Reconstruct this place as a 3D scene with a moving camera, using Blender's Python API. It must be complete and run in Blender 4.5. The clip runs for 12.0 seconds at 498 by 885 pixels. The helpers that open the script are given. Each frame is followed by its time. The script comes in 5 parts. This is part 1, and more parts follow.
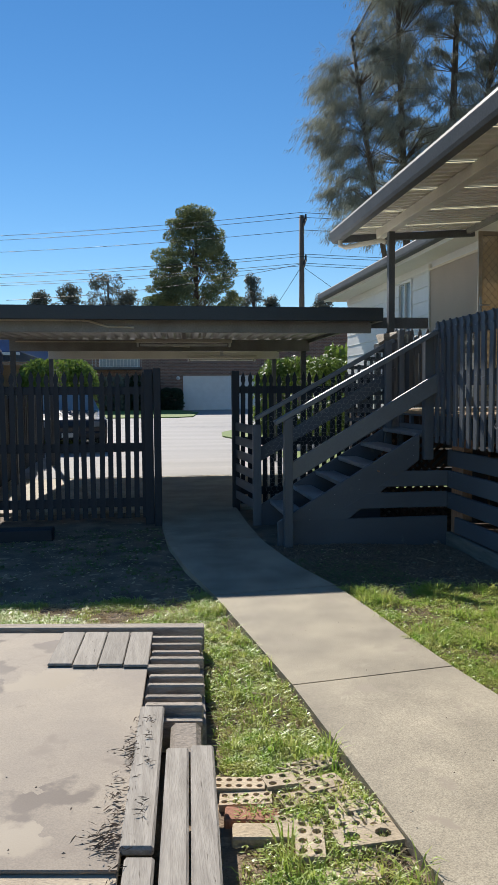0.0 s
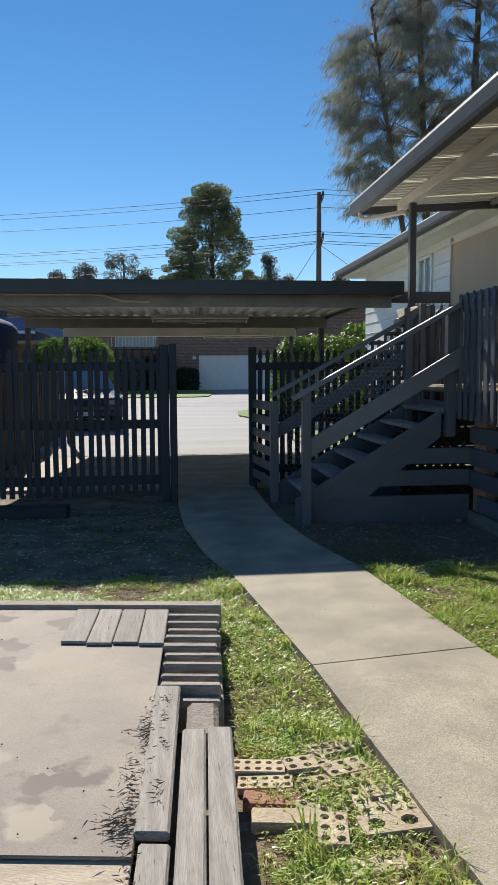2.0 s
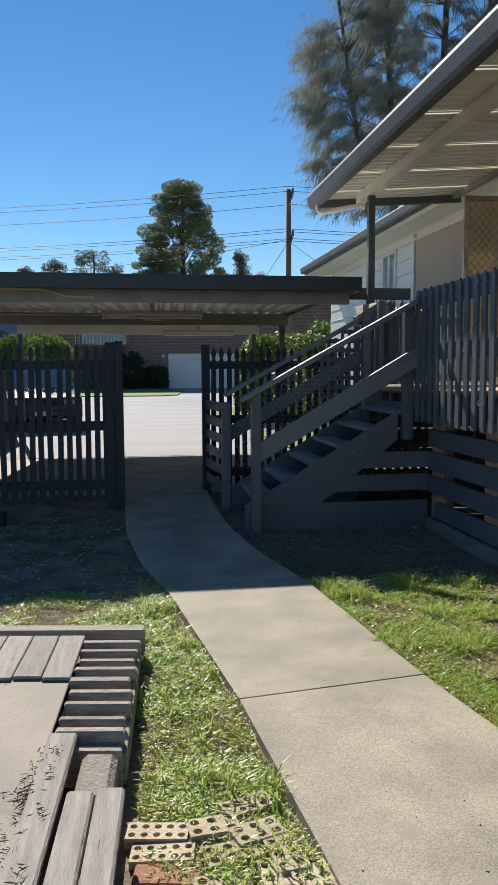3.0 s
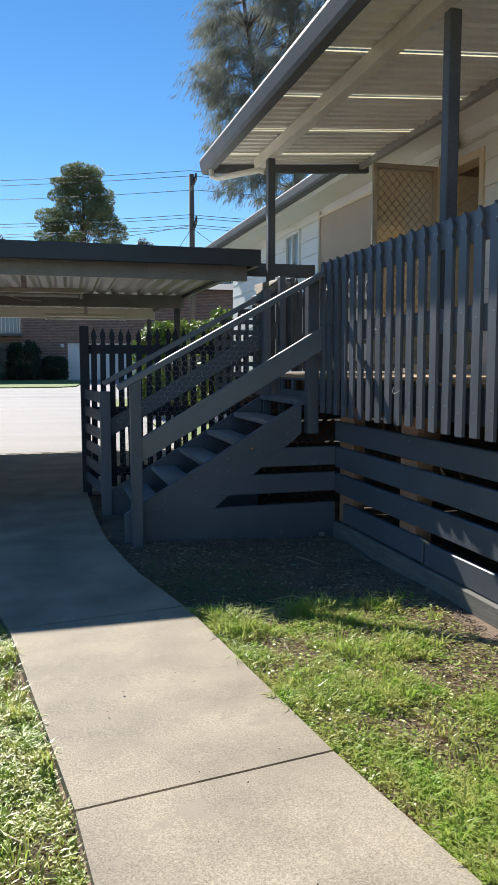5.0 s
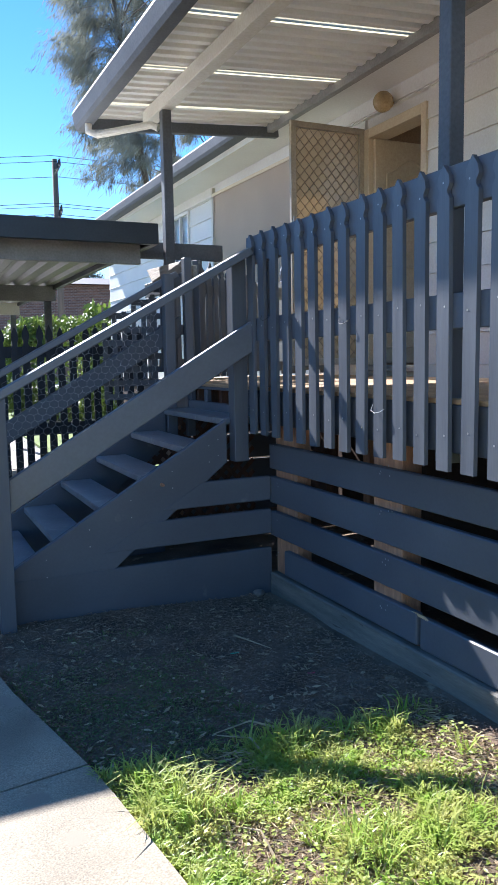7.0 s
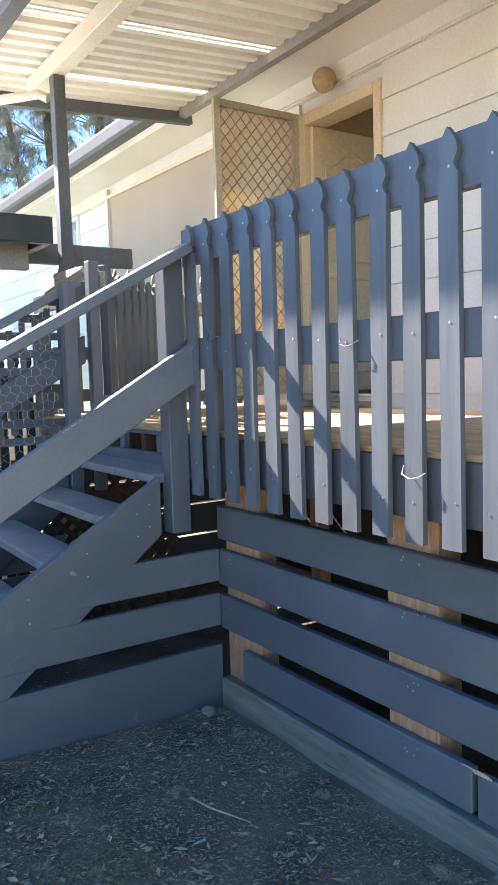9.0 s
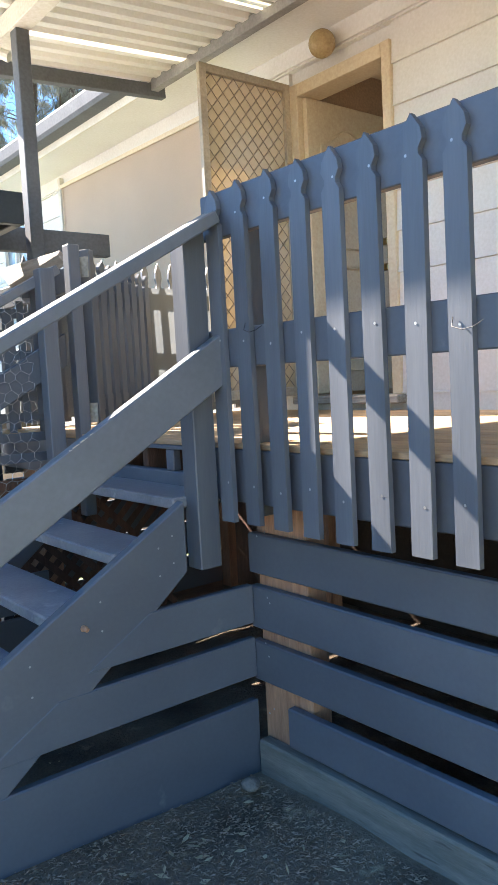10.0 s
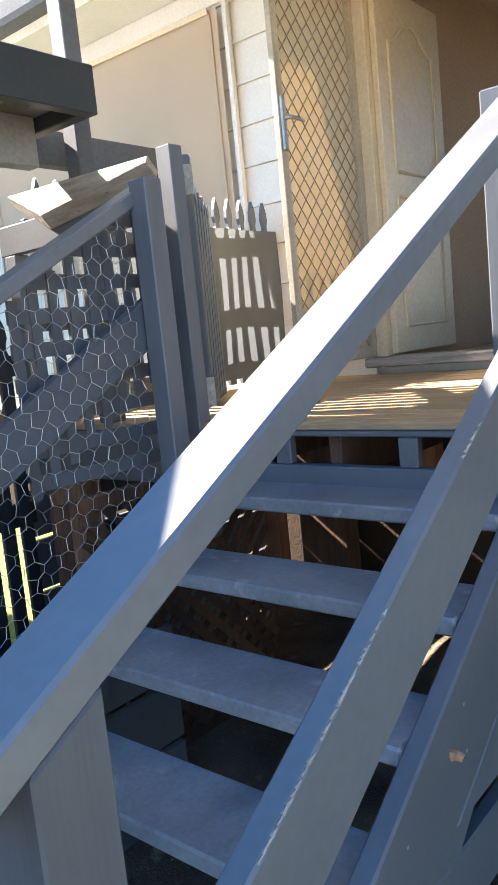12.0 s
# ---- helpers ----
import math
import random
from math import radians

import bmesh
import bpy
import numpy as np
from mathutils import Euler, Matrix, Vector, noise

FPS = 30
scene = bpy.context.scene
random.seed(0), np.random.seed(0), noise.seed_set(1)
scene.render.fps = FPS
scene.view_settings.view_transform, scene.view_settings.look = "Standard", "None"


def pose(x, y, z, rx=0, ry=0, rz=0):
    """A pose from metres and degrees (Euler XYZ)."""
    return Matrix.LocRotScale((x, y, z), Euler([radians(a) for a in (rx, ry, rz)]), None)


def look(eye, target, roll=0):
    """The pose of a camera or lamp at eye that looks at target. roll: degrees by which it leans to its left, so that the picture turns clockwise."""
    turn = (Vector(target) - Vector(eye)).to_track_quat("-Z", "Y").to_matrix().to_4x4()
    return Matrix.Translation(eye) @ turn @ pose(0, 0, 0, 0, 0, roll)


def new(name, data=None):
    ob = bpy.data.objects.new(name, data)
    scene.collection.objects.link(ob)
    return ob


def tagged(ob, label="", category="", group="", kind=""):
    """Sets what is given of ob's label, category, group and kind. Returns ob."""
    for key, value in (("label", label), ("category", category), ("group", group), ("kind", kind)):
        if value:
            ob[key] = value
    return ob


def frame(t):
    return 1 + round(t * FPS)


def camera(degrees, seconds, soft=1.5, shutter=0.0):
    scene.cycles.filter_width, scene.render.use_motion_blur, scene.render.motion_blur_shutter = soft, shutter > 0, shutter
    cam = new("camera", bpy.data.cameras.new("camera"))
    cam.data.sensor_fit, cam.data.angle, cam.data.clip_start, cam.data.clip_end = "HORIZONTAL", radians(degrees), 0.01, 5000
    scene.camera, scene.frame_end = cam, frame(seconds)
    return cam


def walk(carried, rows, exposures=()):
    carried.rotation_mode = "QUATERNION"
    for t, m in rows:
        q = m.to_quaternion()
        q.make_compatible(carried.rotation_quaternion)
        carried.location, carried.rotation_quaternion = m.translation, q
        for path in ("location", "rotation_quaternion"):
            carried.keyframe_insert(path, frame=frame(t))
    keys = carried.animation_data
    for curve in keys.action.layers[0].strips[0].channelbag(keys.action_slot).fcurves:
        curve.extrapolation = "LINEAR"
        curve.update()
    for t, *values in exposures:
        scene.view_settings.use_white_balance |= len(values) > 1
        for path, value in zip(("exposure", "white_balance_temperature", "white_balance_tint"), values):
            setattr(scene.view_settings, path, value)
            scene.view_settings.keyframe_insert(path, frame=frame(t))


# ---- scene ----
cam = camera(36.3, 12.0, 0.85)
PATH = [
    (0, (0.000, 0.000, 1.500), (0.272, 1.977, 1.367), -0.4),
    (0.5, (-0.032, 0.026, 1.491), (0.124, 2.015, 1.352), -0.3),
    (1, (-0.040, 0.040, 1.485), (0.108, 2.029, 1.331), -0.3),
    (1.5, (-0.055, 0.060, 1.476), (0.134, 2.043, 1.304), -0.5),
    (2, (0.003, 0.143, 1.446), (0.233, 2.121, 1.263), -0.4),
    (2.5, (0.162, 0.304, 1.460), (0.428, 2.278, 1.274), -0.3),
    (4.5, (0.574, 1.203, 1.401), (1.015, 3.143, 1.198), -0.2),
    (5, (0.668, 1.459, 1.385), (1.199, 3.376, 1.176), -0.1),
    (5.5, (0.683, 1.841, 1.408), (1.303, 3.732, 1.204), -0.4),
    (6, (0.744, 2.248, 1.392), (1.451, 4.107, 1.182), -0.7),
    (6.5, (0.808, 2.652, 1.422), (1.597, 4.477, 1.204), -1.0),
    (8.5, (1.113, 3.89, 1.489), (2.109, 5.612, 1.289), -1.1),
    (9, (1.177, 4.237, 1.516), (2.285, 5.893, 1.339), -1.7),
    (9.5, (1.222, 4.62, 1.537), (2.413, 6.219, 1.383), -2.1),
    (10, (1.208, 4.979, 1.507), (2.452, 6.536, 1.337), -3.0),
    (10.5, (1.121, 5.403, 1.514), (2.39, 6.924, 1.237), -4.2),
    (11, (1.103, 5.826, 1.503), (2.367, 7.349, 1.215), -4.8),
    (11.5, (1.079, 6.205, 1.526), (2.432, 7.652, 1.253), -5.4),
    (12, (1.023, 6.633, 1.552), (2.538, 7.909, 1.275), -5.8),
]
walk(cam, [(t, look(eye, target, roll)) for t, eye, target, roll in PATH],
     exposures=[(0.0, 0.45, 6500, 10), (2.7, 0.45, 6500, 10), (4.3, 0.65, 6500, 10), (5.3, 0.85, 6350, 11), (6.0, 1.13, 5900, 13), (6.7, 1.4, 5800, 16), (8.3, 2.53, 6850, 16), (9.0, 2.76, 6900, 16), (9.5, 2.77, 6900, 16), (10.0, 2.76, 6950, 16), (10.5, 3.14, 7050, 16), (12.0, 2.82, 7100, 16)])

# ---------- world, sun, exposure ----------
TO_SUN = Vector((-0.25, 1.324, 1.0)).normalized()
world = bpy.data.worlds.new("sky")
scene.world = world
world.use_nodes = True
wn = world.node_tree.nodes
sky = wn.new("ShaderNodeTexSky")
sky.sky_type, sky.sun_disc = "NISHITA", False
sky.sun_elevation = math.asin(TO_SUN.z)
sky.sun_rotation = math.atan2(TO_SUN.x, TO_SUN.y)
sky.altitude, sky.air_density, sky.dust_density, sky.ozone_density = 0, 1.0, 0.0, 4.0
wn["Background"].inputs["Strength"].default_value = 0.06
deepen = wn.new("ShaderNodeHueSaturation")
deepen.inputs["Saturation"].default_value, deepen.inputs["Value"].default_value = 1.22, 1.3
world.node_tree.links.new(sky.outputs["Color"], deepen.inputs["Color"])
world.node_tree.links.new(deepen.outputs["Color"], wn["Background"].inputs["Color"])
sun = new("sun", bpy.data.lights.new("sun", "SUN"))
sun.data.energy, sun.data.angle, sun.data.color = 5.0, radians(0.53), (1.0, 0.95, 0.87)
sun.matrix_basis = look(TO_SUN * 60, (0, 0, 0))


# ---------- materials ----------
def material(name, colour, second=None, rough=0.6, scale=4.0, stretch=(1, 1, 1), bump=0.15, fine=60.0,
             metal=0.0, vary=0.12, spots=0.0, spot_colour=(0.1, 0.08, 0.06), through_light=0.0, grit=0.35):
    """A surface with broad patches, fine grain and slight change from piece to piece."""
    m = bpy.data.materials.new(name)
    m.use_nodes = True
    nt = m.node_tree
    n, link = nt.nodes, nt.links.new
    bsdf = n["Principled BSDF"]
    geo = n.new("ShaderNodeNewGeometry")
    info = n.new("ShaderNodeObjectInfo")
    mp = n.new("ShaderNodeMapping")
    mp.inputs["Scale"].default_value = stretch
    link(geo.outputs["Position"], mp.inputs["Vector"])
    broad = n.new("ShaderNodeTexNoise")
    broad.inputs["Scale"].default_value, broad.inputs["Detail"].default_value = scale, 6
    link(mp.outputs["Vector"], broad.inputs["Vector"])
    grain = n.new("ShaderNodeTexNoise")
    grain.inputs["Scale"].default_value, grain.inputs["Detail"].default_value = fine, 4
    link(mp.outputs["Vector"], grain.inputs["Vector"])
    second = second or tuple(c * 0.7 for c in colour)
    ramp = n.new("ShaderNodeValToRGB")
    ramp.color_ramp.elements[0].position, ramp.color_ramp.elements[1].position = 0.32, 0.68
    ramp.color_ramp.elements[0].color, ramp.color_ramp.elements[1].color = (*second, 1), (*colour, 1)
    link(broad.outputs["Fac"], ramp.inputs["Fac"])
    mix = n.new("ShaderNodeMix")
    mix.data_type, mix.blend_type = "RGBA", "OVERLAY"
    mix.inputs["Factor"].default_value = grit
    link(ramp.outputs["Color"], mix.inputs["A"])
    link(grain.outputs["Fac"], mix.inputs["B"])
    out = mix.outputs["Result"]
    if vary:
        hsv = n.new("ShaderNodeHueSaturation")
        rng = n.new("ShaderNodeMapRange")
        rng.inputs["To Min"].default_value, rng.inputs["To Max"].default_value = 1 - vary, 1 + vary
        link(info.outputs["Random"], rng.inputs["Value"])
        link(rng.outputs["Result"], hsv.inputs["Value"])
        link(out, hsv.inputs["Color"])
        out = hsv.outputs["Color"]
    if spots:
        sp = n.new("ShaderNodeTexNoise")
        sp.inputs["Scale"].default_value, sp.inputs["Detail"].default_value = scale * 2.3, 5
        link(mp.outputs["Vector"], sp.inputs["Vector"])
        sr = n.new("ShaderNodeValToRGB")
        sr.color_ramp.elements[0].position, sr.color_ramp.elements[1].position = 0.68 - spots * 0.3, 0.74 - spots * 0.3
        link(sp.outputs["Fac"], sr.inputs["Fac"])
        m2 = n.new("ShaderNodeMix")
        m2.data_type = "RGBA"
        link(sr.outputs["Color"], m2.inputs["Factor"])
        link(out, m2.inputs["A"])
        m2.inputs["B"].default_value = (*spot_colour, 1)
        out = m2.outputs["Result"]
    link(out, bsdf.inputs["Base Color"])
    rr = n.new("ShaderNodeMapRange")
    rr.inputs["To Min"].default_value, rr.inputs["To Max"].default_value = max(0.05, rough - 0.12), min(1, rough + 0.12)
    link(broad.outputs["Fac"], rr.inputs["Value"])
    link(rr.outputs["Result"], bsdf.inputs["Roughness"])
    bsdf.inputs["Metallic"].default_value = metal
    if bump:
        bp = n.new("ShaderNodeBump")
        bp.inputs["Strength"].default_value, bp.inputs["Distance"].default_value = bump, 0.01
        link(grain.outputs["Fac"], bp.inputs["Height"])
        link(bp.outputs["Normal"], bsdf.inputs["Normal"])
    if through_light:
        tr = n.new("ShaderNodeBsdfTranslucent")
        link(out, tr.inputs["Color"])
        sh = n.new("ShaderNodeMixShader")
        sh.inputs["Fac"].default_value = through_light
        link(bsdf.outputs["BSDF"], sh.inputs[1])
        link(tr.outputs["BSDF"], sh.inputs[2])
        link(sh.outputs["Shader"], n["Material Output"].inputs["Surface"])
    return m


NAVY = material("slate_paint", (0.12, 0.134, 0.154), (0.092, 0.103, 0.121), 0.48, 1.8, bump=0.05, fine=60, vary=0.1, spots=0.02, spot_colour=(0.2, 0.2, 0.2), grit=0.1)
# Slate paint darkened for the backlit gateway fences; their shade is in the colour.
YARD = material("backlit_slate_paint", (0.024, 0.03, 0.04), (0.017, 0.022, 0.031), 0.6, 3, (6, 6, 0.5), bump=0.2, fine=30, vary=0.15, grit=0.2)
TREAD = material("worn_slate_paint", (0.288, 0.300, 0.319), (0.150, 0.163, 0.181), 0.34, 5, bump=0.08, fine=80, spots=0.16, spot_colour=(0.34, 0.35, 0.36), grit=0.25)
NAVY_UP = material("slate_paint_upright", (0.124, 0.138, 0.156), (0.097, 0.108, 0.124), 0.46, 3, (5, 5, 0.4), bump=0.06, fine=30, vary=0.14, grit=0.12)
RAIL_PAINT = material("glossy_slate_paint", (0.163, 0.179, 0.198), (0.125, 0.138, 0.155), 0.42, 2.2, bump=0.05, fine=50, vary=0.05, spots=0.03, spot_colour=(0.2, 0.2, 0.2), grit=0.15)
RAIL_PAINT.node_tree.nodes["Principled BSDF"].inputs["Specular IOR Level"].default_value = 0.9
FASCIA = material("dark_steel_paint", (0.035, 0.045, 0.05), rough=0.4, bump=0.03, vary=0)
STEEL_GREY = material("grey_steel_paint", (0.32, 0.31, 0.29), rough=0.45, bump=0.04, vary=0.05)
CREAM_STEEL = material("cream_steel_paint", (0.72, 0.68, 0.58), (0.6, 0.56, 0.47), 0.4, 2, bump=0.05, vary=0.04)
GUTTER = material("grey_gutter_paint", (0.115, 0.125, 0.135), rough=0.68, bump=0.03, vary=0)
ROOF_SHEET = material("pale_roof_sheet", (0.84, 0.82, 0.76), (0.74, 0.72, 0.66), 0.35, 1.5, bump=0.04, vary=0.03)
SKYLIGHT = material("fibreglass_sheet", (0.62, 0.58, 0.4), rough=0.5, bump=0.05, vary=0, through_light=0.6)
CONCRETE = material("pale_concrete", (0.43, 0.37, 0.27), (0.25, 0.213, 0.155), 0.82, 2.2, bump=0.2, fine=170, vary=0.06, spots=0.22, spot_colour=(0.34, 0.285, 0.215), grit=0.85)
DRIVE = material("driveway_concrete", (0.36, 0.345, 0.34), (0.22, 0.21, 0.205), 0.85, 0.6, (0.3, 1.8, 1), bump=0.2, fine=40, vary=0.04)
SOIL = material("dry_soil", (0.27, 0.195, 0.13), (0.11, 0.078, 0.052), 0.95, 3.5, bump=0.9, fine=70, vary=0, spots=0.16, spot_colour=(0.4, 0.31, 0.2))
LAWN = material("lawn_green", (0.17, 0.24, 0.05), (0.13, 0.19, 0.04), 0.9, 3, bump=0.6, fine=60, vary=0)
GRASS = material("grass_blade", (0.31, 0.48, 0.06), (0.58, 0.57, 0.2), 0.4, 9, bump=0, vary=0.0, through_light=0.42)
# Darker copy of GRASS, with the carport shade put into the blade colour.
GRASS_SHADED = material("shaded_grass_blade", (0.15, 0.24, 0.07), (0.22, 0.24, 0.1), 0.7, 6, bump=0, vary=0.0, through_light=0.3)
STRAW = material("dry_straw", (0.66, 0.55, 0.34), (0.42, 0.33, 0.2), 0.8, 9, bump=0, vary=0.0, through_light=0.2)
WEATHERED = material("weathered_timber", (0.4, 0.36, 0.31), (0.25, 0.22, 0.185), 0.85, 5, (9, 0.8, 9), bump=0.5, fine=28, vary=0.12, spots=0.04, grit=0.25)
WEATHERED_X = material("weathered_timber_cross", (0.42, 0.36, 0.29), (0.24, 0.2, 0.16), 0.85, 5, (0.8, 9, 9), bump=0.6, fine=28, vary=0.18, spots=0.05)
PLYWOOD = material("muddy_plywood", (0.37, 0.31, 0.24), (0.2, 0.16, 0.125), 0.78, 1.9, bump=0.06, fine=150, vary=0, spots=0.2, spot_colour=(0.225, 0.18, 0.14), grit=0.4)
VENEER = material("peeled_veneer", (0.52, 0.43, 0.31), (0.36, 0.28, 0.2), 0.8, 5, (1, 6, 1), bump=0.3, fine=50, vary=0, spots=0.1)


def dried_puddles(m, colour, scale, size):
    """Rounded dried-mud stains with ragged rims."""
    nt = m.node_tree
    n, link = nt.nodes, nt.links.new
    bsdf = n["Principled BSDF"]
    was = bsdf.inputs["Base Color"].links[0].from_socket
    geo, warp, add = n.new("ShaderNodeNewGeometry"), n.new("ShaderNodeTexNoise"), n.new("ShaderNodeMix")
    warp.inputs["Scale"].default_value, warp.inputs["Detail"].default_value = 7, 4
    link(geo.outputs["Position"], warp.inputs["Vector"])
    add.data_type, add.blend_type = "RGBA", "LINEAR_LIGHT"
    add.inputs["Factor"].default_value = 0.16
    link(geo.outputs["Position"], add.inputs["A"])
    link(warp.outputs["Color"], add.inputs["B"])
    cells = n.new("ShaderNodeTexVoronoi")
    cells.voronoi_dimensions = "2D"
    cells.inputs["Scale"].default_value, cells.inputs["Randomness"].default_value = scale, 1.0
    link(add.outputs["Result"], cells.inputs["Vector"])
    edge = n.new("ShaderNodeMapRange")
    edge.inputs["From Min"].default_value, edge.inputs["From Max"].default_value = size, size * 0.7
    link(cells.outputs["Distance"], edge.inputs["Value"])
    pick = n.new("ShaderNodeMath")
    pick.operation = "GREATER_THAN"
    pick.inputs[1].default_value = 0.55
    link(cells.outputs["Color"], pick.inputs[0])
    both = n.new("ShaderNodeMath")
    both.operation = "MULTIPLY"
    link(edge.outputs["Result"], both.inputs[0])
    link(pick.outputs["Value"], both.inputs[1])
    soft = n.new("ShaderNodeMath")
    soft.operation = "MULTIPLY"
    soft.inputs[1].default_value = 0.85
    link(both.outputs["Value"], soft.inputs[0])
    stain = n.new("ShaderNodeMix")
    stain.data_type = "RGBA"
    link(soft.outputs["Value"], stain.inputs["Factor"])
    link(was, stain.inputs["A"])
    stain.inputs["B"].default_value = (*colour, 1)
    link(stain.outputs["Result"], bsdf.inputs["Base Color"])


dried_puddles(PLYWOOD, (0.14, 0.11, 0.09), 3.0, 0.33)
dried_puddles(PLYWOOD, (0.36, 0.3, 0.225), 2.1, 0.27)
DECKING = material("raw_decking", (0.5, 0.34, 0.19), (0.38, 0.25, 0.14), 0.6, 3, (8, 0.7, 8), bump=0.3, fine=30, vary=0.15)
SLEEPER = material("weathered_sleeper", (0.24, 0.225, 0.19), (0.14, 0.135, 0.115), 0.8, 3, (8, 0.8, 8), bump=0.4, fine=30, vary=0, spots=0.08, spot_colour=(0.1, 0.09, 0.075))
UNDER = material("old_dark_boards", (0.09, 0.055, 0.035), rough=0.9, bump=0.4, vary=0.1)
RAW_WOOD = material("raw_hardwood", (0.5, 0.275, 0.16), (0.34, 0.17, 0.1), 0.8, 5, (6, 6, 0.8), bump=0.5, fine=30, vary=0.2)
WHITE_PAINT = material("white_house_paint", (0.77, 0.755, 0.715), (0.7, 0.685, 0.64), 0.45, 1.5, bump=0.06, vary=0.03)
CREAM_PAINT = material("cream_gloss_paint", (0.72, 0.61, 0.43), (0.66, 0.55, 0.38), 0.4, 2, bump=0.05, vary=0.03)
BLIND = material("canvas_blind", (0.62, 0.49, 0.36), (0.52, 0.41, 0.3), 0.85, 1.0, bump=0.12, fine=220, vary=0, through_light=0.2, grit=0.15)
BRICK_CREAM = material("cream_extruded_brick", (0.58, 0.47, 0.33), (0.42, 0.33, 0.22), 0.9, 9, bump=0.5, fine=80, vary=0.14, spots=0.1, spot_colour=(0.2, 0.16, 0.1))
BRICK_RED = material("red_clay_brick", (0.42, 0.2, 0.12), (0.32, 0.14, 0.09), 0.9, 9, bump=0.5, fine=80, vary=0.1)
DOOR_WHITE = material("garage_door_paint", (0.75, 0.75, 0.74), (0.7, 0.7, 0.69), 0.5, bump=0.03, vary=0.02)
BARK = material("grey_bark", (0.16, 0.13, 0.105), (0.08, 0.065, 0.05), 0.95, 4, (3, 3, 0.6), bump=0.8, fine=25, vary=0)
GUM_LEAF = material("gum_leaf", (0.27, 0.31, 0.14), (0.12, 0.155, 0.07), 0.6, 0.6, bump=0, vary=0, through_light=0.4)
NEEDLE = material("casuarina_needle", (0.31, 0.33, 0.275), (0.165, 0.18, 0.145), 0.95, 0.9, bump=0, vary=0, through_light=0.35)
HEDGE_LEAF = material("hedge_leaf", (0.2, 0.28, 0.05), (0.1, 0.16, 0.03), 0.5, 3, bump=0, vary=0, through_light=0.35)
DARK_LEAF = material("dark_leaf", (0.035, 0.055, 0.025), (0.02, 0.035, 0.015), 0.6, 2, bump=0, vary=0, through_light=0.2)
POLE_WOOD = material("pole_timber", (0.2, 0.165, 0.13), rough=0.9, scale=3, stretch=(5, 5, 0.3), bump=0.5, vary=0)
CABLE = material("black_cable", (0.03, 0.03, 0.03), rough=0.6, bump=0, vary=0)
GALV = material("galvanised_metal", (0.55, 0.55, 0.54), rough=0.4, metal=0.8, bump=0.05, vary=0.05)
BRASS = material("aged_brass", (0.45, 0.32, 0.14), rough=0.35, metal=0.9, bump=0, vary=0)
GLOBE = material("amber_glass_globe", (0.62, 0.48, 0.26), (0.5, 0.38, 0.2), 0.25, 8, bump=0.1, vary=0, through_light=0.3)
DARK = material("warm_plaster", (0.55, 0.38, 0.24), (0.48, 0.33, 0.2), 0.7, 2, bump=0.05, vary=0)
ROOF_TILE = material("dark_roof_tile", (0.08, 0.08, 0.085), rough=0.7, scale=3, bump=0.3, vary=0.1)
BLUE_PAINT = material("blue_sheet", (0.05, 0.12, 0.32), rough=0.4, bump=0.03, vary=0)
CAR_PAINT = material("dark_car_paint", (0.03, 0.035, 0.045), rough=0.2, bump=0, vary=0)
RUBBER = material("black_rubber", (0.02, 0.02, 0.02), rough=0.8, bump=0.05, vary=0)
STONE = material("grey_stone", (0.32, 0.27, 0.22), (0.2, 0.17, 0.14), 0.9, 14, bump=0.8, fine=60, vary=0.2)
MULCH = material("bark_chip", (0.4, 0.3, 0.21), (0.13, 0.095, 0.068), 0.9, 30, bump=0.3, fine=60, vary=0)
DEBRIS = material("dark_leaf_debris", (0.3, 0.225, 0.155), (0.13, 0.095, 0.07), 0.9, 40, bump=0.3, fine=60, vary=0)
OLD_RED = material("old_red_hardwood", (0.15, 0.075, 0.048), (0.08, 0.042, 0.028), 0.85, 5, (6, 6, 0.8), bump=0.4, fine=30, vary=0.25)
PLASTIC_WHITE = material("white_plastic", (0.75, 0.75, 0.73), rough=0.4, bump=0.0, vary=0)


def glass_material(name, tint):
    m = bpy.data.materials.new(name)
    m.use_nodes = True
    b = m.node_tree.nodes["Principled BSDF"]
    b.inputs["Base Color"].default_value = (*tint, 1)
    b.inputs["Roughness"].default_value, b.inputs["Transmission Weight"].default_value, b.inputs["IOR"].default_value = 0.03, 0.6, 1.45
    return m


GLASS = glass_material("window_glass", (0.55, 0.65, 0.72))


# ---------- building helpers ----------
def box(bm, x0, x1, y0, y1, z0, z1):
    v = [bm.verts.new((x, y, z)) for x in (x0, x1) for y in (y0, y1) for z in (z0, z1)]
    for q in ((0, 1, 3, 2), (4, 6, 7, 5), (0, 4, 5, 1), (2, 3, 7, 6), (0, 2, 6, 4), (1, 5, 7, 3)):
        bm.faces.new([v[i] for i in q])
    return bm


def bevel(bm, w):
    bmesh.ops.bevel(bm, geom=list(bm.edges), offset=w, segments=1, affect="EDGES", clamp_overlap=True)
    return bm


def block(x0, x1, y0, y1, z0, z1, w=0.004):
    bm = box(bmesh.new(), x0, x1, y0, y1, z0, z1)
    return bevel(bm, w) if w else bm


def beam(p, q, width, height, w=0.004, up=(0, 0, 1)):
    """A bevelled timber from p to q: width across, height along up."""
    p, q = Vector(p), Vector(q)
    d = q - p
    x = d.normalized()
    z = (Vector(up) - x * x.dot(Vector(up))).normalized()
    y = z.cross(x)
    bm = block(0, d.length, -width / 2, width / 2, -height / 2, height / 2, w)
    bm.transform(Matrix.Translation(p) @ Matrix((x, y, z)).transposed().to_4x4())
    return bm


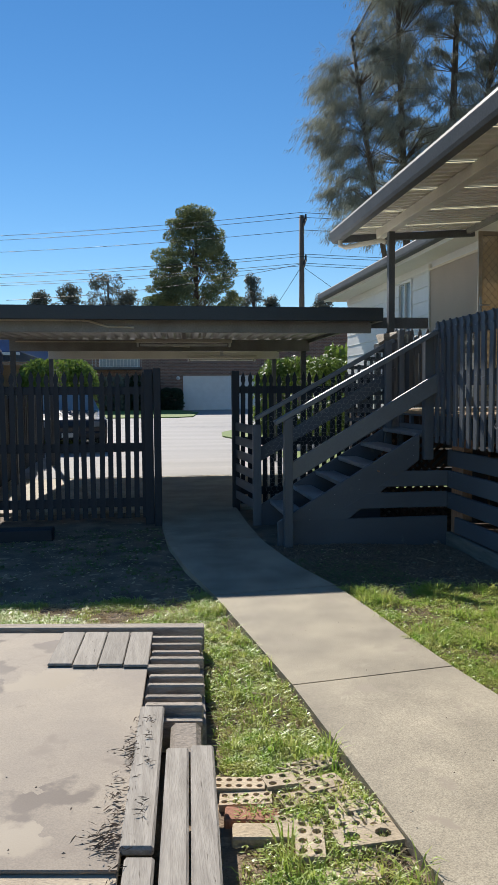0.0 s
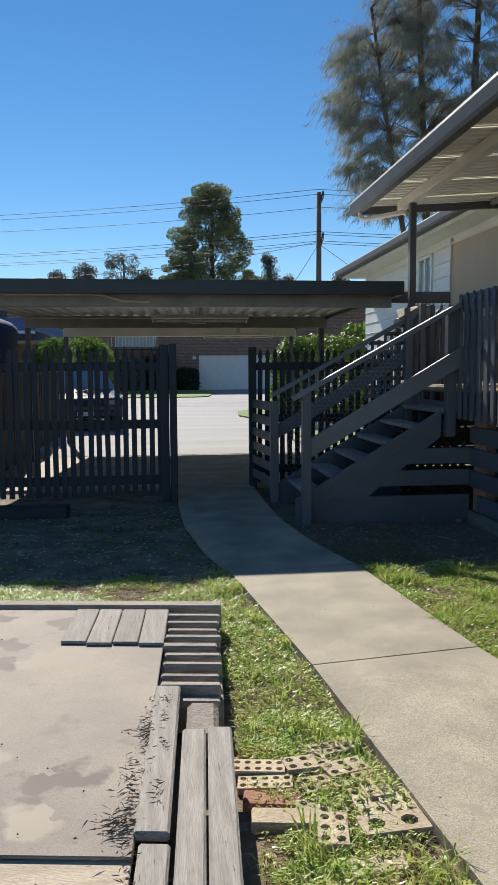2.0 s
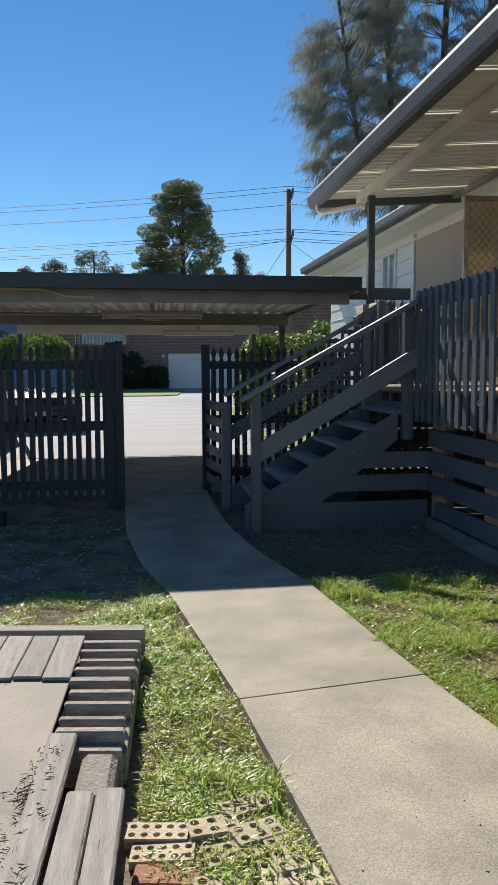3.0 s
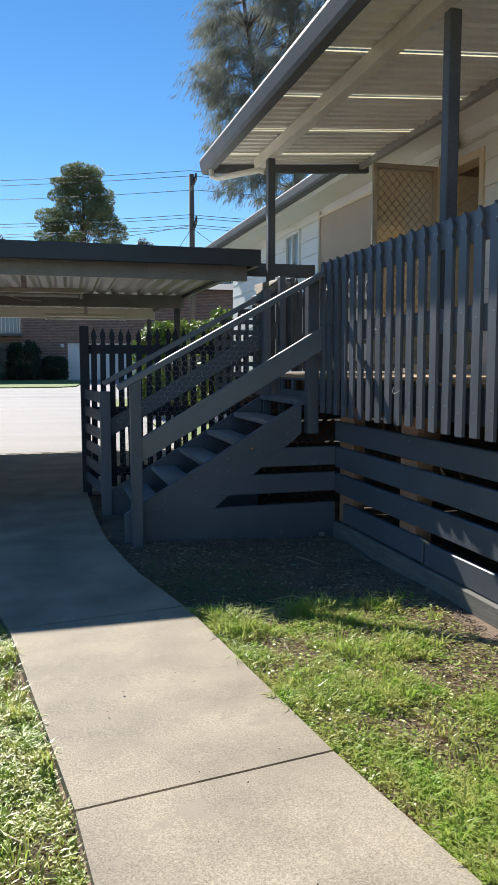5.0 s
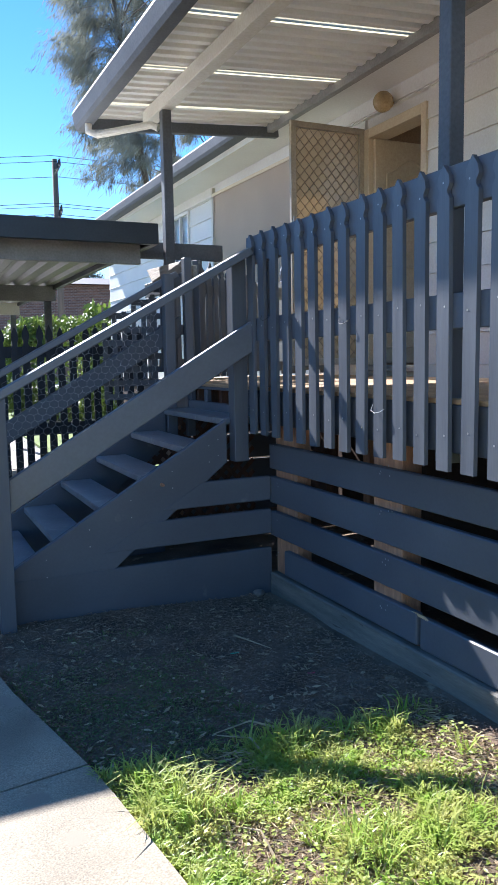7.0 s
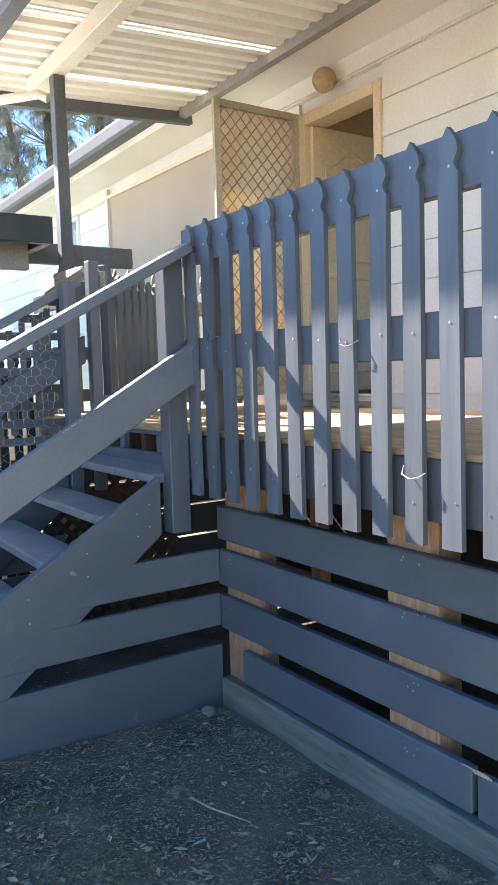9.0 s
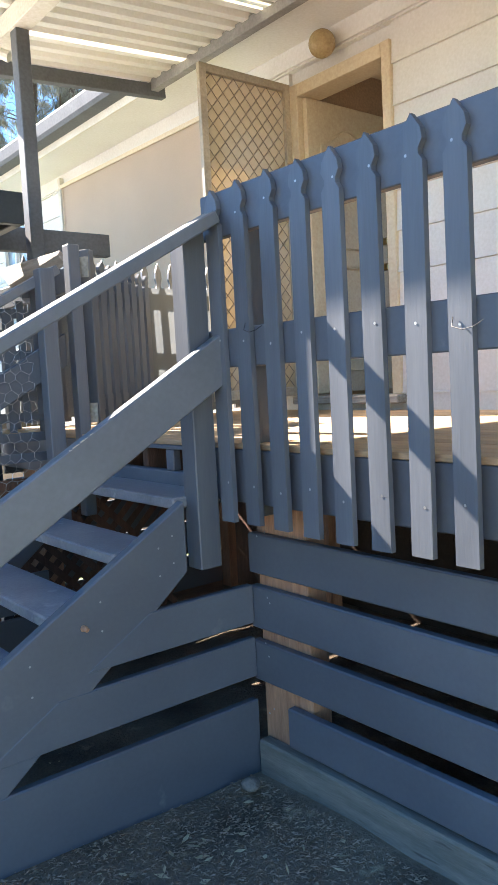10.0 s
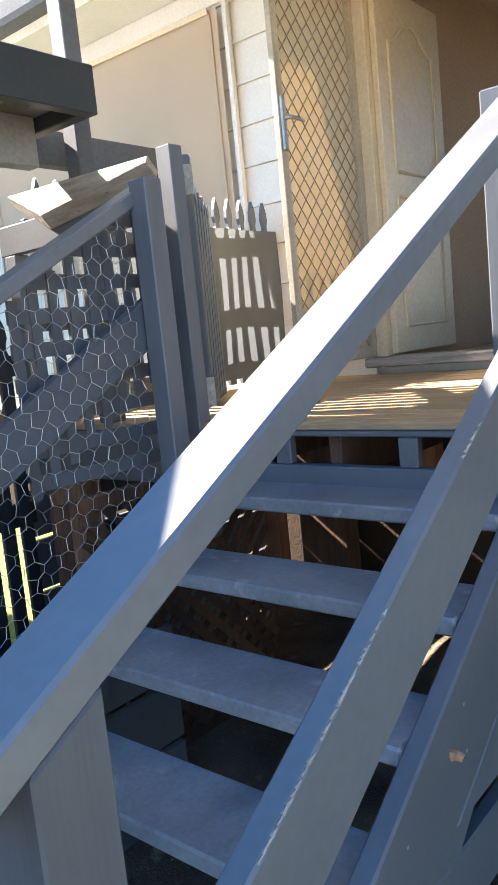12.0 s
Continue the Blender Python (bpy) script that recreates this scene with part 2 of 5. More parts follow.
def tube(bm, points, r, sides=8, r2=None):
    """A round rod along points, tapering to r2."""
    pts = [Vector(p) for p in points]
    rings = []
    for i, p in enumerate(pts):
        d = (pts[min(i + 1, len(pts) - 1)] - pts[max(i - 1, 0)]).normalized()
        a = d.orthogonal().normalized() if abs(d.z) > 0.9 else d.cross(Vector((0, 0, 1))).normalized()
        b = d.cross(a)
        k = i / max(1, len(pts) - 1)
        rr = r if r2 is None else r + (r2 - r) * k
        rings.append([bm.verts.new(p + (a * math.cos(t) + b * math.sin(t)) * rr) for t in (2 * math.pi * j / sides for j in range(sides))])
    for s, t in zip(rings, rings[1:]):
        for j in range(sides):
            bm.faces.new((s[j], s[(j + 1) % sides], t[(j + 1) % sides], t[j]))
    bm.faces.new(rings[0][::-1])
    bm.faces.new(rings[-1])
    return bm


def prism(outline, axis, a, b):
    """An outline (u, v) drawn out from a to b along axis x, y or z."""
    bm = bmesh.new()
    place = {"x": lambda u, v, w: (w, u, v), "y": lambda u, v, w: (u, w, v), "z": lambda u, v, w: (u, v, w)}[axis]
    lo = [bm.verts.new(place(u, v, a)) for u, v in outline]
    hi = [bm.verts.new(place(u, v, b)) for u, v in outline]
    n = len(outline)
    bm.faces.new(lo)
    bm.faces.new(hi[::-1])
    for i in range(n):
        bm.faces.new((lo[i], hi[i], hi[(i + 1) % n], lo[(i + 1) % n]))
    bmesh.ops.recalc_face_normals(bm, faces=bm.faces)
    return bm


def data_of(name, bm, material_, smooth=False):
    me = bpy.data.meshes.new(name)
    bmesh.ops.recalc_face_normals(bm, faces=bm.faces)
    bm.to_mesh(me)
    bm.free()
    me.materials.append(material_)
    if smooth:
        for f in me.polygons:
            f.use_smooth = True
    return me


def world_of(ob):
    return (world_of(ob.parent) @ ob.matrix_parent_inverse @ ob.matrix_basis) if ob.parent else ob.matrix_basis.copy()


def part(name, bm, material_, parent, label="", smooth=False, m=None):
    """One mesh under a thing or part; bm is in world metres, or a mesh to be shared, placed at m."""
    me = bm if isinstance(bm, bpy.types.Mesh) else data_of(name, bm, material_, smooth)
    ob = new(name, me)
    ob.parent = parent
    ob.matrix_parent_inverse = world_of(parent).inverted()
    if m is not None:
        ob.matrix_basis = m
    return tagged(ob, label)


def thing(name, at, label, category, group="", kind=""):
    ob = new(name)
    ob.empty_display_size = 0.1
    ob.matrix_basis = Matrix.Translation(at)
    return tagged(ob, label, category, group, kind)


def solid(name, bm, material_, label, category, group="", kind="", smooth=False):
    return tagged(new(name, data_of(name, bm, material_, smooth)), label, category, group, kind)


def struct(name, bm, material_, label, category="structure", smooth=False):
    return solid(name, bm, material_, label, category, "", "structure", smooth)


def at(x, y, z, rx=0, ry=0, rz=0):
    return pose(x, y, z, rx, ry, rz)


rnd = random.Random(7)


def picket_outline(width, height, point=0.1):
    """A paling with a shaped spear head."""
    w = width / 2
    h = height
    return [(-w, 0), (w, 0), (w, h - point * 1.5), (w * 0.62, h - point * 1.28), (w * 0.62, h - point * 1.12), (w, h - point * 0.85),
            (w * 0.85, h - point * 0.5), (0, h), (-w * 0.85, h - point * 0.5), (-w, h - point * 0.85), (-w * 0.62, h - point * 1.12), (-w * 0.62, h - point * 1.28), (-w, h - point * 1.5)]


# ---------- the plan ----------
DECK_Z, DECK_X, WALL_X = 1.27, 2.93, 4.76
STAIR_N, STAIR_F = 7.305, 8.46       # near and far side of the stair
SLOPE = 0.568


def ground_z(x, y):
    if y < 14:
        return -0.045 - 0.03 * min(1, max(0, x - 1.6)) * min(1, max(0, (y - 5) / 1.5)) + 0.04 * min(1, max(0, (y - 3.8) / 1.6)) + 0.03 * min(1, max(0, (y - 5.4) / 4))
    return 0.025 + 0.42 * min(1, (y - 14) / 34)


# ---------- ground ----------
def build_ground():
    xs = [-400, -60, -20, -8] + [-6 + 0.25 * i for i in range(49)] + [8, 12, 20, 60, 400]
    ys = [-300, -40, -8] + [-3 + 0.25 * i for i in range(51)] + [12, 14, 20, 30, 48, 60, 120, 700]
    bm = bmesh.new()
    grid = []
    for y in ys:
        row = []
        for x in xs:
            bumpy = 0.02 * noise.noise((x * 1.3, y * 1.3, 0)) + 0.012 * noise.noise((x * 5, y * 5, 3)) if -6 < x < 6 and -3 < y < 9.4 else 0
            row.append(bm.verts.new((x, y, ground_z(x, y) - 0.02 + bumpy)))
        grid.append(row)
    for a, b in zip(grid, grid[1:]):
        for i in range(len(xs) - 1):
            bm.faces.new((a[i], a[i + 1], b[i + 1], b[i]))
    struct("ground", bm, SOIL, "bare dry soil with thin grass and litter", "ground", True)


build_ground()


def strip_slab(pts_l, pts_r, z_top, thick):
    """A slab between a left and a right edge line, each a row of (x, y)."""
    bm = bmesh.new()
    tops = [[bm.verts.new((x, y, z_top(y))) for x, y in line] for line in (pts_l, pts_r)]
    lows = [[bm.verts.new((x, y, z_top(y) - thick)) for x, y in line] for line in (pts_l, pts_r)]
    for i in range(len(pts_l) - 1):
        bm.faces.new((tops[0][i], tops[1][i], tops[1][i + 1], tops[0][i + 1]))
        bm.faces.new((tops[0][i], tops[0][i + 1], lows[0][i + 1], lows[0][i]))
        bm.faces.new((tops[1][i], lows[1][i], lows[1][i + 1], tops[1][i + 1]))
    bm.faces.new((tops[0][0], lows[0][0], lows[1][0], tops[1][0]))
    bm.faces.new((tops[0][-1], tops[1][-1], lows[1][-1], lows[0][-1]))
    return bm


def path_edge(y):
    """Left and right edge of the garden path at y."""
    knots = [(-3.0, 1.75, 2.75), (0.0, 1.33, 2.33), (2.07, 0.9, 1.95), (3.8, 0.74, 1.66), (5.37, 0.50, 1.44), (6.3, 0.33, 1.25), (7.3, 0.21, 1.14), (8.3, 0.18, 1.12), (9.5, 0.19, 1.13)]
    for (ya, la, ra), (yb, lb, rb) in zip(knots, knots[1:]):
        if y <= yb:
            k = (y - ya) / (yb - ya)
            return la + (lb - la) * k, ra + (rb - ra) * k
    return knots[-1][1:]


path = thing("garden_path", (1, 4, 0), "pale concrete garden path with cut joints", "path", kind="structure")
for y0, y1 in ((-3, 0.6), (0.612, 2.05), (2.062, 3.78), (3.792, 5.44), (5.452, 7.5), (7.512, 9.48)):
    steps = [y0 + (y1 - y0) * i / 8 for i in range(9)]
    skew = 0.125
    L = [(path_edge(y)[0], y) for y in steps]
    R = [(path_edge(y)[1], y + (skew if y1 < 7 else skew * (y1 - y) / (y1 - y0) if y0 < 7 else 0)) for y in steps]
    part("slab", strip_slab(L, R, lambda y: ground_z(0, y) + 0.025, 0.1), CONCRETE, path)
struct("carport_slab", block(-2.6, 3.0, 9.5, 13.2, -0.1, 0.045, 0.006), CONCRETE, "shaded concrete carport floor slab", "floor slab")
bm = bmesh.new()
for x0, x1, y0, y1 in ((-14, 14, 13.21, 46),):
    q = [bm.verts.new(p) for p in ((x0, y0, 0.05), (x1, y0, 0.05), (x1, y1, 0.44), (x0, y1, 0.44))]
    bm.faces.new(q)
struct("driveway", bm, DRIVE, "sunlit pale concrete driveway", "driveway")


def lawn_patch(name, pts, label):
    bm = bmesh.new()
    top = [bm.verts.new((x, y, ground_z(x, y) + 0.07)) for x, y in pts]
    low = [bm.verts.new((x, y, ground_z(x, y) - 0.1)) for x, y in pts]
    bm.faces.new(top)
    for i in range(len(pts)):
        j = (i + 1) % len(pts)
        bm.faces.new((top[i], low[i], low[j], top[j]))
    struct(name, bm, LAWN, label, "lawn")


lawn_patch("lawn_far", [(-14, 35.5), (1.6, 35.5), (2.3, 36.2), (2.9, 41), (2.0, 44.5), (-14, 45)], "bright green mown lawn strip")
lawn_patch("lawn_right", [(2.8, 20.5), (14, 18), (14, 27), (3.2, 26), (2.45, 24.2), (2.3, 22.5)], "bright green mown lawn island")
lawn_patch("lawn_side", [(2.85, 9.9), (4.72, 9.9), (4.72, 17.2), (2.95, 17.2)], "green lawn strip between carport and house")
lawn_patch("lawn_left", [(-12, 19), (-2.2, 20), (-1.6, 22.5), (-2.4, 25), (-12, 26)], "bright green mown lawn island")


# ---------- house with the deck ----------
def board_wall(parent, y0, y1, z0, z1, holes):
    """Lapped weatherboards on the wall facing the yard; holes are (y0, y1, z0, z1)."""
    pitch = 0.235
    n = int(math.ceil((z1 - z0) / pitch))
    for i in range(n):
        a, b = z0 + i * pitch, min(z1, z0 + (i + 1) * pitch)
        spans = [(y0, y1)]
        for hy0, hy1, hz0, hz1 in holes:
            if hz0 < b - 0.02 and hz1 > a + 0.02:
                spans = [s for lo, hi in spans for s in ((lo, min(hi, hy0)), (max(lo, hy1), hi)) if s[1] - s[0] > 0.02]
        for lo, hi in spans:
            part("board", prism([(WALL_X - 0.022, a), (WALL_X + 0.02, a), (WALL_X + 0.02, b), (WALL_X - 0.006, b - 0.002), (WALL_X - 0.017, a + 0.012)], "y", lo, hi), WHITE_PAINT, parent)


DOOR = (7.99, 8.70, 1.36, 3.31)
WINDOW = (13.15, 13.75, 2.4, 3.44)
bm = bmesh.new()
for y0, y1, z0, z1 in ((-4, 7.99, 1.135, 3.62), (8.70, 13.15, 1.135, 3.62), (13.75, 17.4, 1.135, 3.62), (7.99, 8.70, 1.135, 1.36), (7.99, 8.70, 3.31, 3.62), (13.15, 13.75, 1.135, 2.4), (13.15, 13.75, 3.44, 3.62)):
    box(bm, WALL_X + 0.02, WALL_X + 0.14, y0, y1, z0, z1)
box(bm, WALL_X + 0.14, 7.7, 17.4, 17.52, 0, 3.62)
box(bm, WALL_X + 0.14, 7.7, -4.12, -4, 0, 3.62)
# Rear wall, with an unseen opening added so sky light brightens the room.
for y0, y1, z0, z1 in ((-4, 6.52, 0, 3.62), (7.7, 17.4, 0, 3.62), (6.52, 7.7, 0, 1.7), (6.52, 7.7, 3.5, 3.62)):
    box(bm, 7.6, 7.7, y0, y1, z0, z1)
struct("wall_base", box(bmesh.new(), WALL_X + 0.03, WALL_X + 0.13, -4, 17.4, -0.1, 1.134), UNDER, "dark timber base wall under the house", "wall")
wall_house = struct("wall_house", bm, WHITE_PAINT, "white weatherboard house wall", "wall")
board_wall(wall_house, -4, 17.45, 1.135, 3.6, [(DOOR[0] - 0.07, DOOR[1] + 0.09, 1.2, 3.39), (WINDOW[0] - 0.05, WINDOW[1] + 0.05, 2.35, 3.49)])
bm = box(bmesh.new(), WALL_X + 0.14, 7.6, 5.5, 10.5, 1.2, 1.33)
struct("floor_house", bm, DECKING, "timber floor inside the house", "floor")
bm = box(bmesh.new(), WALL_X + 0.14, 7.6, 5.5, 10.5, 3.58, 3.7)
struct("ceiling_house", bm, CREAM_PAINT, "dim ceiling inside the house", "ceiling")
for nm, b in (("wall_inside_1", (WALL_X + 0.142, 7.6, 8.715, 8.815)), ("wall_inside_2", (WALL_X + 0.14, 7.6, 6.4, 6.5))):
    struct(nm, box(bmesh.new(), *b, 1.33, 3.58), DARK, "brown plaster wall of the room inside", "wall")
# roof, eave and gutter
roof = thing("house_roof", (7, 6, 3.7), "low roof with grey gutter along the eave", "roof", kind="structure")
part("roof_sheet", prism([(4.22, 3.80), (6.2, 4.3), (8.2, 3.80), (8.2, 3.76), (6.2, 4.24), (4.22, 3.76)], "y", -4.6, 17.9), ROOF_TILE, roof)
part("soffit", block(4.3, 4.9, -4.5, 17.8, 3.62, 3.635, 0), WHITE_PAINT, roof)
part("fascia", block(4.28, 4.3, -4.5, 17.8, 3.6, 3.78, 0.003), CREAM_STEEL, roof)
part("house_gutter", prism([(4.14, 3.69), (4.16, 3.66), (4.28, 3.66), (4.28, 3.79), (4.14, 3.80), (4.13, 3.78)], "y", 9.8, 17.9), GUTTER, roof)
part("gable_end", prism([(4.3, 3.64), (6.2, 4.2), (8.1, 3.64)], "y", 17.4, 17.5), WHITE_PAINT, roof)
part("cornice", block(WALL_X - 0.035, WALL_X - 0.015, -4, 17.4, 3.5, 3.62, 0.003), WHITE_PAINT, roof)

# door opening
door = thing("door_1", (WALL_X, 8.35, 1.36), "cream panelled house door standing open inwards", "door", kind="structure")
part("jamb", block(WALL_X - 0.035, WALL_X + 0.15, 7.92, 7.985, 1.364, 3.387), CREAM_PAINT, door)
part("jamb", block(WALL_X - 0.035, WALL_X + 0.15, 8.6985, 8.80, 1.364, 3.387), CREAM_PAINT, door)
part("lintel", block(WALL_X - 0.035, WALL_X + 0.15, 7.985, 8.697, 3.304, 3.385), CREAM_PAINT, door)
part("threshold", block(WALL_X - 0.09, WALL_X + 0.15, 7.9, 8.82, 1.31, 1.363, 0.008), WEATHERED, door)
leaf = part("door_leaf", block(4.77, 5.52, 8.66, 8.697, 1.375, 3.3), CREAM_PAINT, door)


def arch_panel(x0, x1, z0, z1, y, rise):
    """A raised moulding round a door panel with an arched top."""
    pts = [(x0, z0), (x1, z0), (x1, z1)]
    pts += [(x1 + (x0 - x1) * i / 12, z1 + rise * math.sin(math.pi * i / 12) ** 2) for i in range(1, 12)] + [(x0, z1)]
    bm = bmesh.new()
    tube(bm, [(x, y, z) for x, z in pts] + [(x0, y, z0)], 0.011, 6)
    return bm


part("moulding", arch_panel(4.89, 5.40, 2.35, 3.02, 8.658, 0.12), CREAM_PAINT, leaf)
part("moulding", arch_panel(4.89, 5.40, 1.52, 2.22, 8.658, 0.0), CREAM_PAINT, leaf)
for z in (2.42, 2.24):
    bm = bmesh.new()
    tube(bm, [(5.45, 8.66, z), (5.45, 8.62, z), (5.45, 8.6, z), (5.45, 8.59, z)], 0.026, 12)
    part("knob", bm, BRASS, leaf, "brass knob")

# screen door, swung out square to the wall
TAN = material("tan_metal_paint", (0.47, 0.41, 0.31), rough=0.45, bump=0.02, vary=0.03)
SX0, SX1, SY, SZ0, SZ1 = 4.0, 4.73, 8.78, 1.37, 3.40
screen = thing("screen_door", (4.4, SY, SZ0), "tan metal screen door with diamond mesh, standing open", "screen door")
for nm, b in (("stile", (SX0, SX0 + 0.05, SZ0, SZ1)), ("stile", (SX1 - 0.05, SX1, SZ0, SZ1)), ("rail", (SX0 + 0.05, SX1 - 0.05, SZ1 - 0.05, SZ1)), ("rail", (SX0 + 0.05, SX1 - 0.05, SZ0, SZ0 + 0.06))):
    part(nm, block(b[0], b[1], SY - 0.016, SY + 0.016, b[2], b[3], 0.003), TAN, screen)
bm = bmesh.new()
step = 0.088
for i in range(-26, 14):
    for s in (1, -1):
        pts = []
        for k in range(0, 40):
            x = SX0 + 0.05 + (i * step + k * step / 2 if s > 0 else (13 * step - i * step) - k * step / 2)
            z = SZ0 + 0.06 + k * (1.92 / 39)
            if SX0 + 0.045 <= x <= SX1 - 0.045:
                pts.append((x, SY + 0.003 * s, z))
        if len(pts) > 1:
            tube(bm, [pts[0], pts[-1]], 0.0036, 4)
GRILLE = material("dark_tan_grille", (0.29, 0.23, 0.15), rough=0.5, bump=0, vary=0)
part("diamond_grille", bm, GRILLE, screen, "diamond security grille")


def see_through_mesh(name, colour, cover):
    m = bpy.data.materials.new(name)
    m.use_nodes = True
    n, link = m.node_tree.nodes, m.node_tree.links.new
    b = n["Principled BSDF"]
    b.inputs["Base Color"].default_value, b.inputs["Roughness"].default_value = (*colour, 1), 0.6
    t = n.new("ShaderNodeBsdfTransparent")
    s = n.new("ShaderNodeMixShader")
    s.inputs["Fac"].default_value = cover
    link(t.outputs["BSDF"], s.inputs[1])
    link(b.outputs["BSDF"], s.inputs[2])
    link(s.outputs["Shader"], n["Material Output"].inputs["Surface"])
    return m


FLYWIRE = see_through_mesh("flywire", (0.64, 0.51, 0.31), 0.62)
part("flywire", block(SX0 + 0.05, SX1 - 0.05, SY + 0.009, SY + 0.011, SZ0 + 0.06, SZ1 - 0.05, 0), FLYWIRE, screen)
bm = block(SX0 + 0.008, SX0 + 0.042, SY - 0.03, SY - 0.016, 2.38, 2.62, 0.004)
lock = part("lock", bm, GALV, screen, "metal lock plate")
bm = bmesh.new()
tube(bm, [(SX0 + 0.025, SY - 0.03, 2.52), (SX0 + 0.025, SY - 0.065, 2.52), (SX0 + 0.12, SY - 0.07, 2.515)], 0.009, 8)
part("handle", bm, GALV, lock, "lever handle")

# globe lamp by the door
lamp = thing("wall_lamp", (4.66, 8.37, 3.5), "amber glass globe lamp above the door", "lamp")
bm = bmesh.new()
bmesh.ops.create_uvsphere(bm, u_segments=24, v_segments=16, radius=0.082, matrix=at(4.645, 8.37, 3.5))
part("globe", bm, GLOBE, lamp, smooth=True)
bm = bmesh.new()
tube(bm, [(WALL_X - 0.03, 8.37, 3.5), (4.71, 8.37, 3.5)], 0.03, 16)
part("collar", bm, BRASS, lamp, "brass collar")

# blind over the wide window
blind = thing("canvas_blind", (4.72, 10.9, 2.2), "beige canvas outdoor blind lowered over a window", "blind")
bm = bmesh.new()
cols = 24
grid = []
for i in range(cols + 1):
    y = 9.635 + (12.1 - 9.635) * i / cols
    grid.append([bm.verts.new((4.685 + 0.005 * math.sin(i * 1.1) * (k / 6), y, 3.46 + 0.035 * i / cols - 1.35 * k / 6)) for k in range(7)])
for a, b in zip(grid, grid[1:]):
    for k in range(6):
        bm.faces.new((a[k], b[k], b[k + 1], a[k + 1]))
part("canvas", bm, BLIND, blind, smooth=True)
for y in (9.68, 12.05):
    part("seam", block(4.6765, 4.679, y, y + 0.022, 2.13, 3.44 + 0.035 * (y - 9.68) / 2.42, 0.001), BLIND, blind)
part("top_hem", beam((4.668, 9.69, 3.45), (4.668, 12.09, 3.48), 0.008, 0.035, 0.001), CREAM_PAINT, blind)
part("side_rail", block(4.70, 4.735, 9.575, 9.61, 1.4, 3.5), WHITE_PAINT, blind)
part("side_rail", block(4.68, 4.735, 12.12, 12.17, 1.4, 3.58), CREAM_STEEL, blind)
part("bottom_bar", block(4.675, 4.70, 9.69, 12.1, 2.09, 2.12), STEEL_GREY, blind)

window = thing("window_1", (WALL_X, 13.45, 2.4), "aluminium sliding window in a white wall", "window", kind="structure")
for b in ((13.10, 13.15, 2.35, 3.49), (13.75, 13.80, 2.35, 3.49), (13.43, 13.47, 2.4, 3.44), (13.15, 13.75, 2.35, 2.4), (13.15, 13.75, 3.44, 3.49)):
    part("window_frame", block(WALL_X - 0.04, WALL_X + 0.04, *b), DOOR_WHITE, window)
for a, b in ((13.15, 13.43), (13.47, 13.75)):
    part("pane", block(WALL_X + 0.0, WALL_X + 0.006, a, b, 2.4, 3.44, 0), GLASS, window)


# ---------- awning over the deck ----------
AWN_Y0, AWN_Y1 = 1.5, 9.7
awning = thing("awning", (3.4, 5.5, 1.27), "pale corrugated steel awning on posts over the deck", "awning")


def awn_z(x):
    return 3.50 + (x - 2.5) * 0.07


def trapezoid_sheet(y0, y1, x0, x1, zf, pitch=0.13, depth=0.038, thick=0.004):
    """Ribbed roof sheet whose ribs run along x."""
    bm = bmesh.new()
    prof = []
    y = y0
    while y < y1 - 0.001:
        for dy, dz in ((0, 0), (0.055, 0), (0.07, depth), (0.115, depth)):
            if y + dy <= y1:
                prof.append((y + dy, dz))
        y += pitch
    prof.append((y1, 0))
    rows = [[(bm.verts.new((x0, y, zf(x0) + dz)), bm.verts.new((x1, y, zf(x1) + dz))) for y, dz in prof]]
    for a, b in zip(rows[0], rows[0][1:]):
        bm.faces.new((a[0], a[1], b[1], b[0]))
    return bm


edges = [AWN_Y0, 5.58, 5.66, 6.50, 6.58, 7.42, 7.50, 8.36, 8.44, 9.22, 9.28, AWN_Y1]
for i, (a, b) in enumerate(zip(edges, edges[1:])):
    part("roof_sheet" if i % 2 == 0 else "skylight_strip", trapezoid_sheet(a, b, 2.5, 4.32, awn_z), ROOF_SHEET if i % 2 == 0 else SKYLIGHT, awning, "" if i % 2 == 0 else "translucent skylight strip")
part("gutter", prism([(2.43, 3.43), (2.45, 3.40), (2.53, 3.40), (2.53, 3.53), (2.42, 3.56), (2.41, 3.53)], "y", AWN_Y0, 9.73), GUTTER, awning, "grey steel gutter")
part("main_beam", block(2.93, 3.03, AWN_Y0, 9.4, 3.41, 3.52, 0.003), CREAM_STEEL, awning)
part("end_beam", beam((2.54, 9.70, 3.455), (4.36, 9.70, 3.575), 0.06, 0.09, 0.003), GUTTER, awning)
part("wall_plate", block(4.24, 4.30, AWN_Y0, 9.7, 3.56, 3.64, 0.003), STEEL_GREY, awning)
for x, y in ((2.98, 8.97), (3.05, 5.61), (3.05, 2.3)):
    part("post", block(x - 0.038, x + 0.038, y - 0.038, y + 0.038, DECK_Z, 3.41, 0.004), GUTTER, awning, "slate steel post")
bm = bmesh.new()
tube(bm, [(2.49, 9.5, 3.42), (2.49, 9.5, 3.34), (2.55, 9.46, 3.31), (2.9, 9.1, 3.33), (2.95, 9.06, 3.30)], 0.03, 10)
part("downpipe", bm, CREAM_STEEL, awning, "cream bent downpipe")


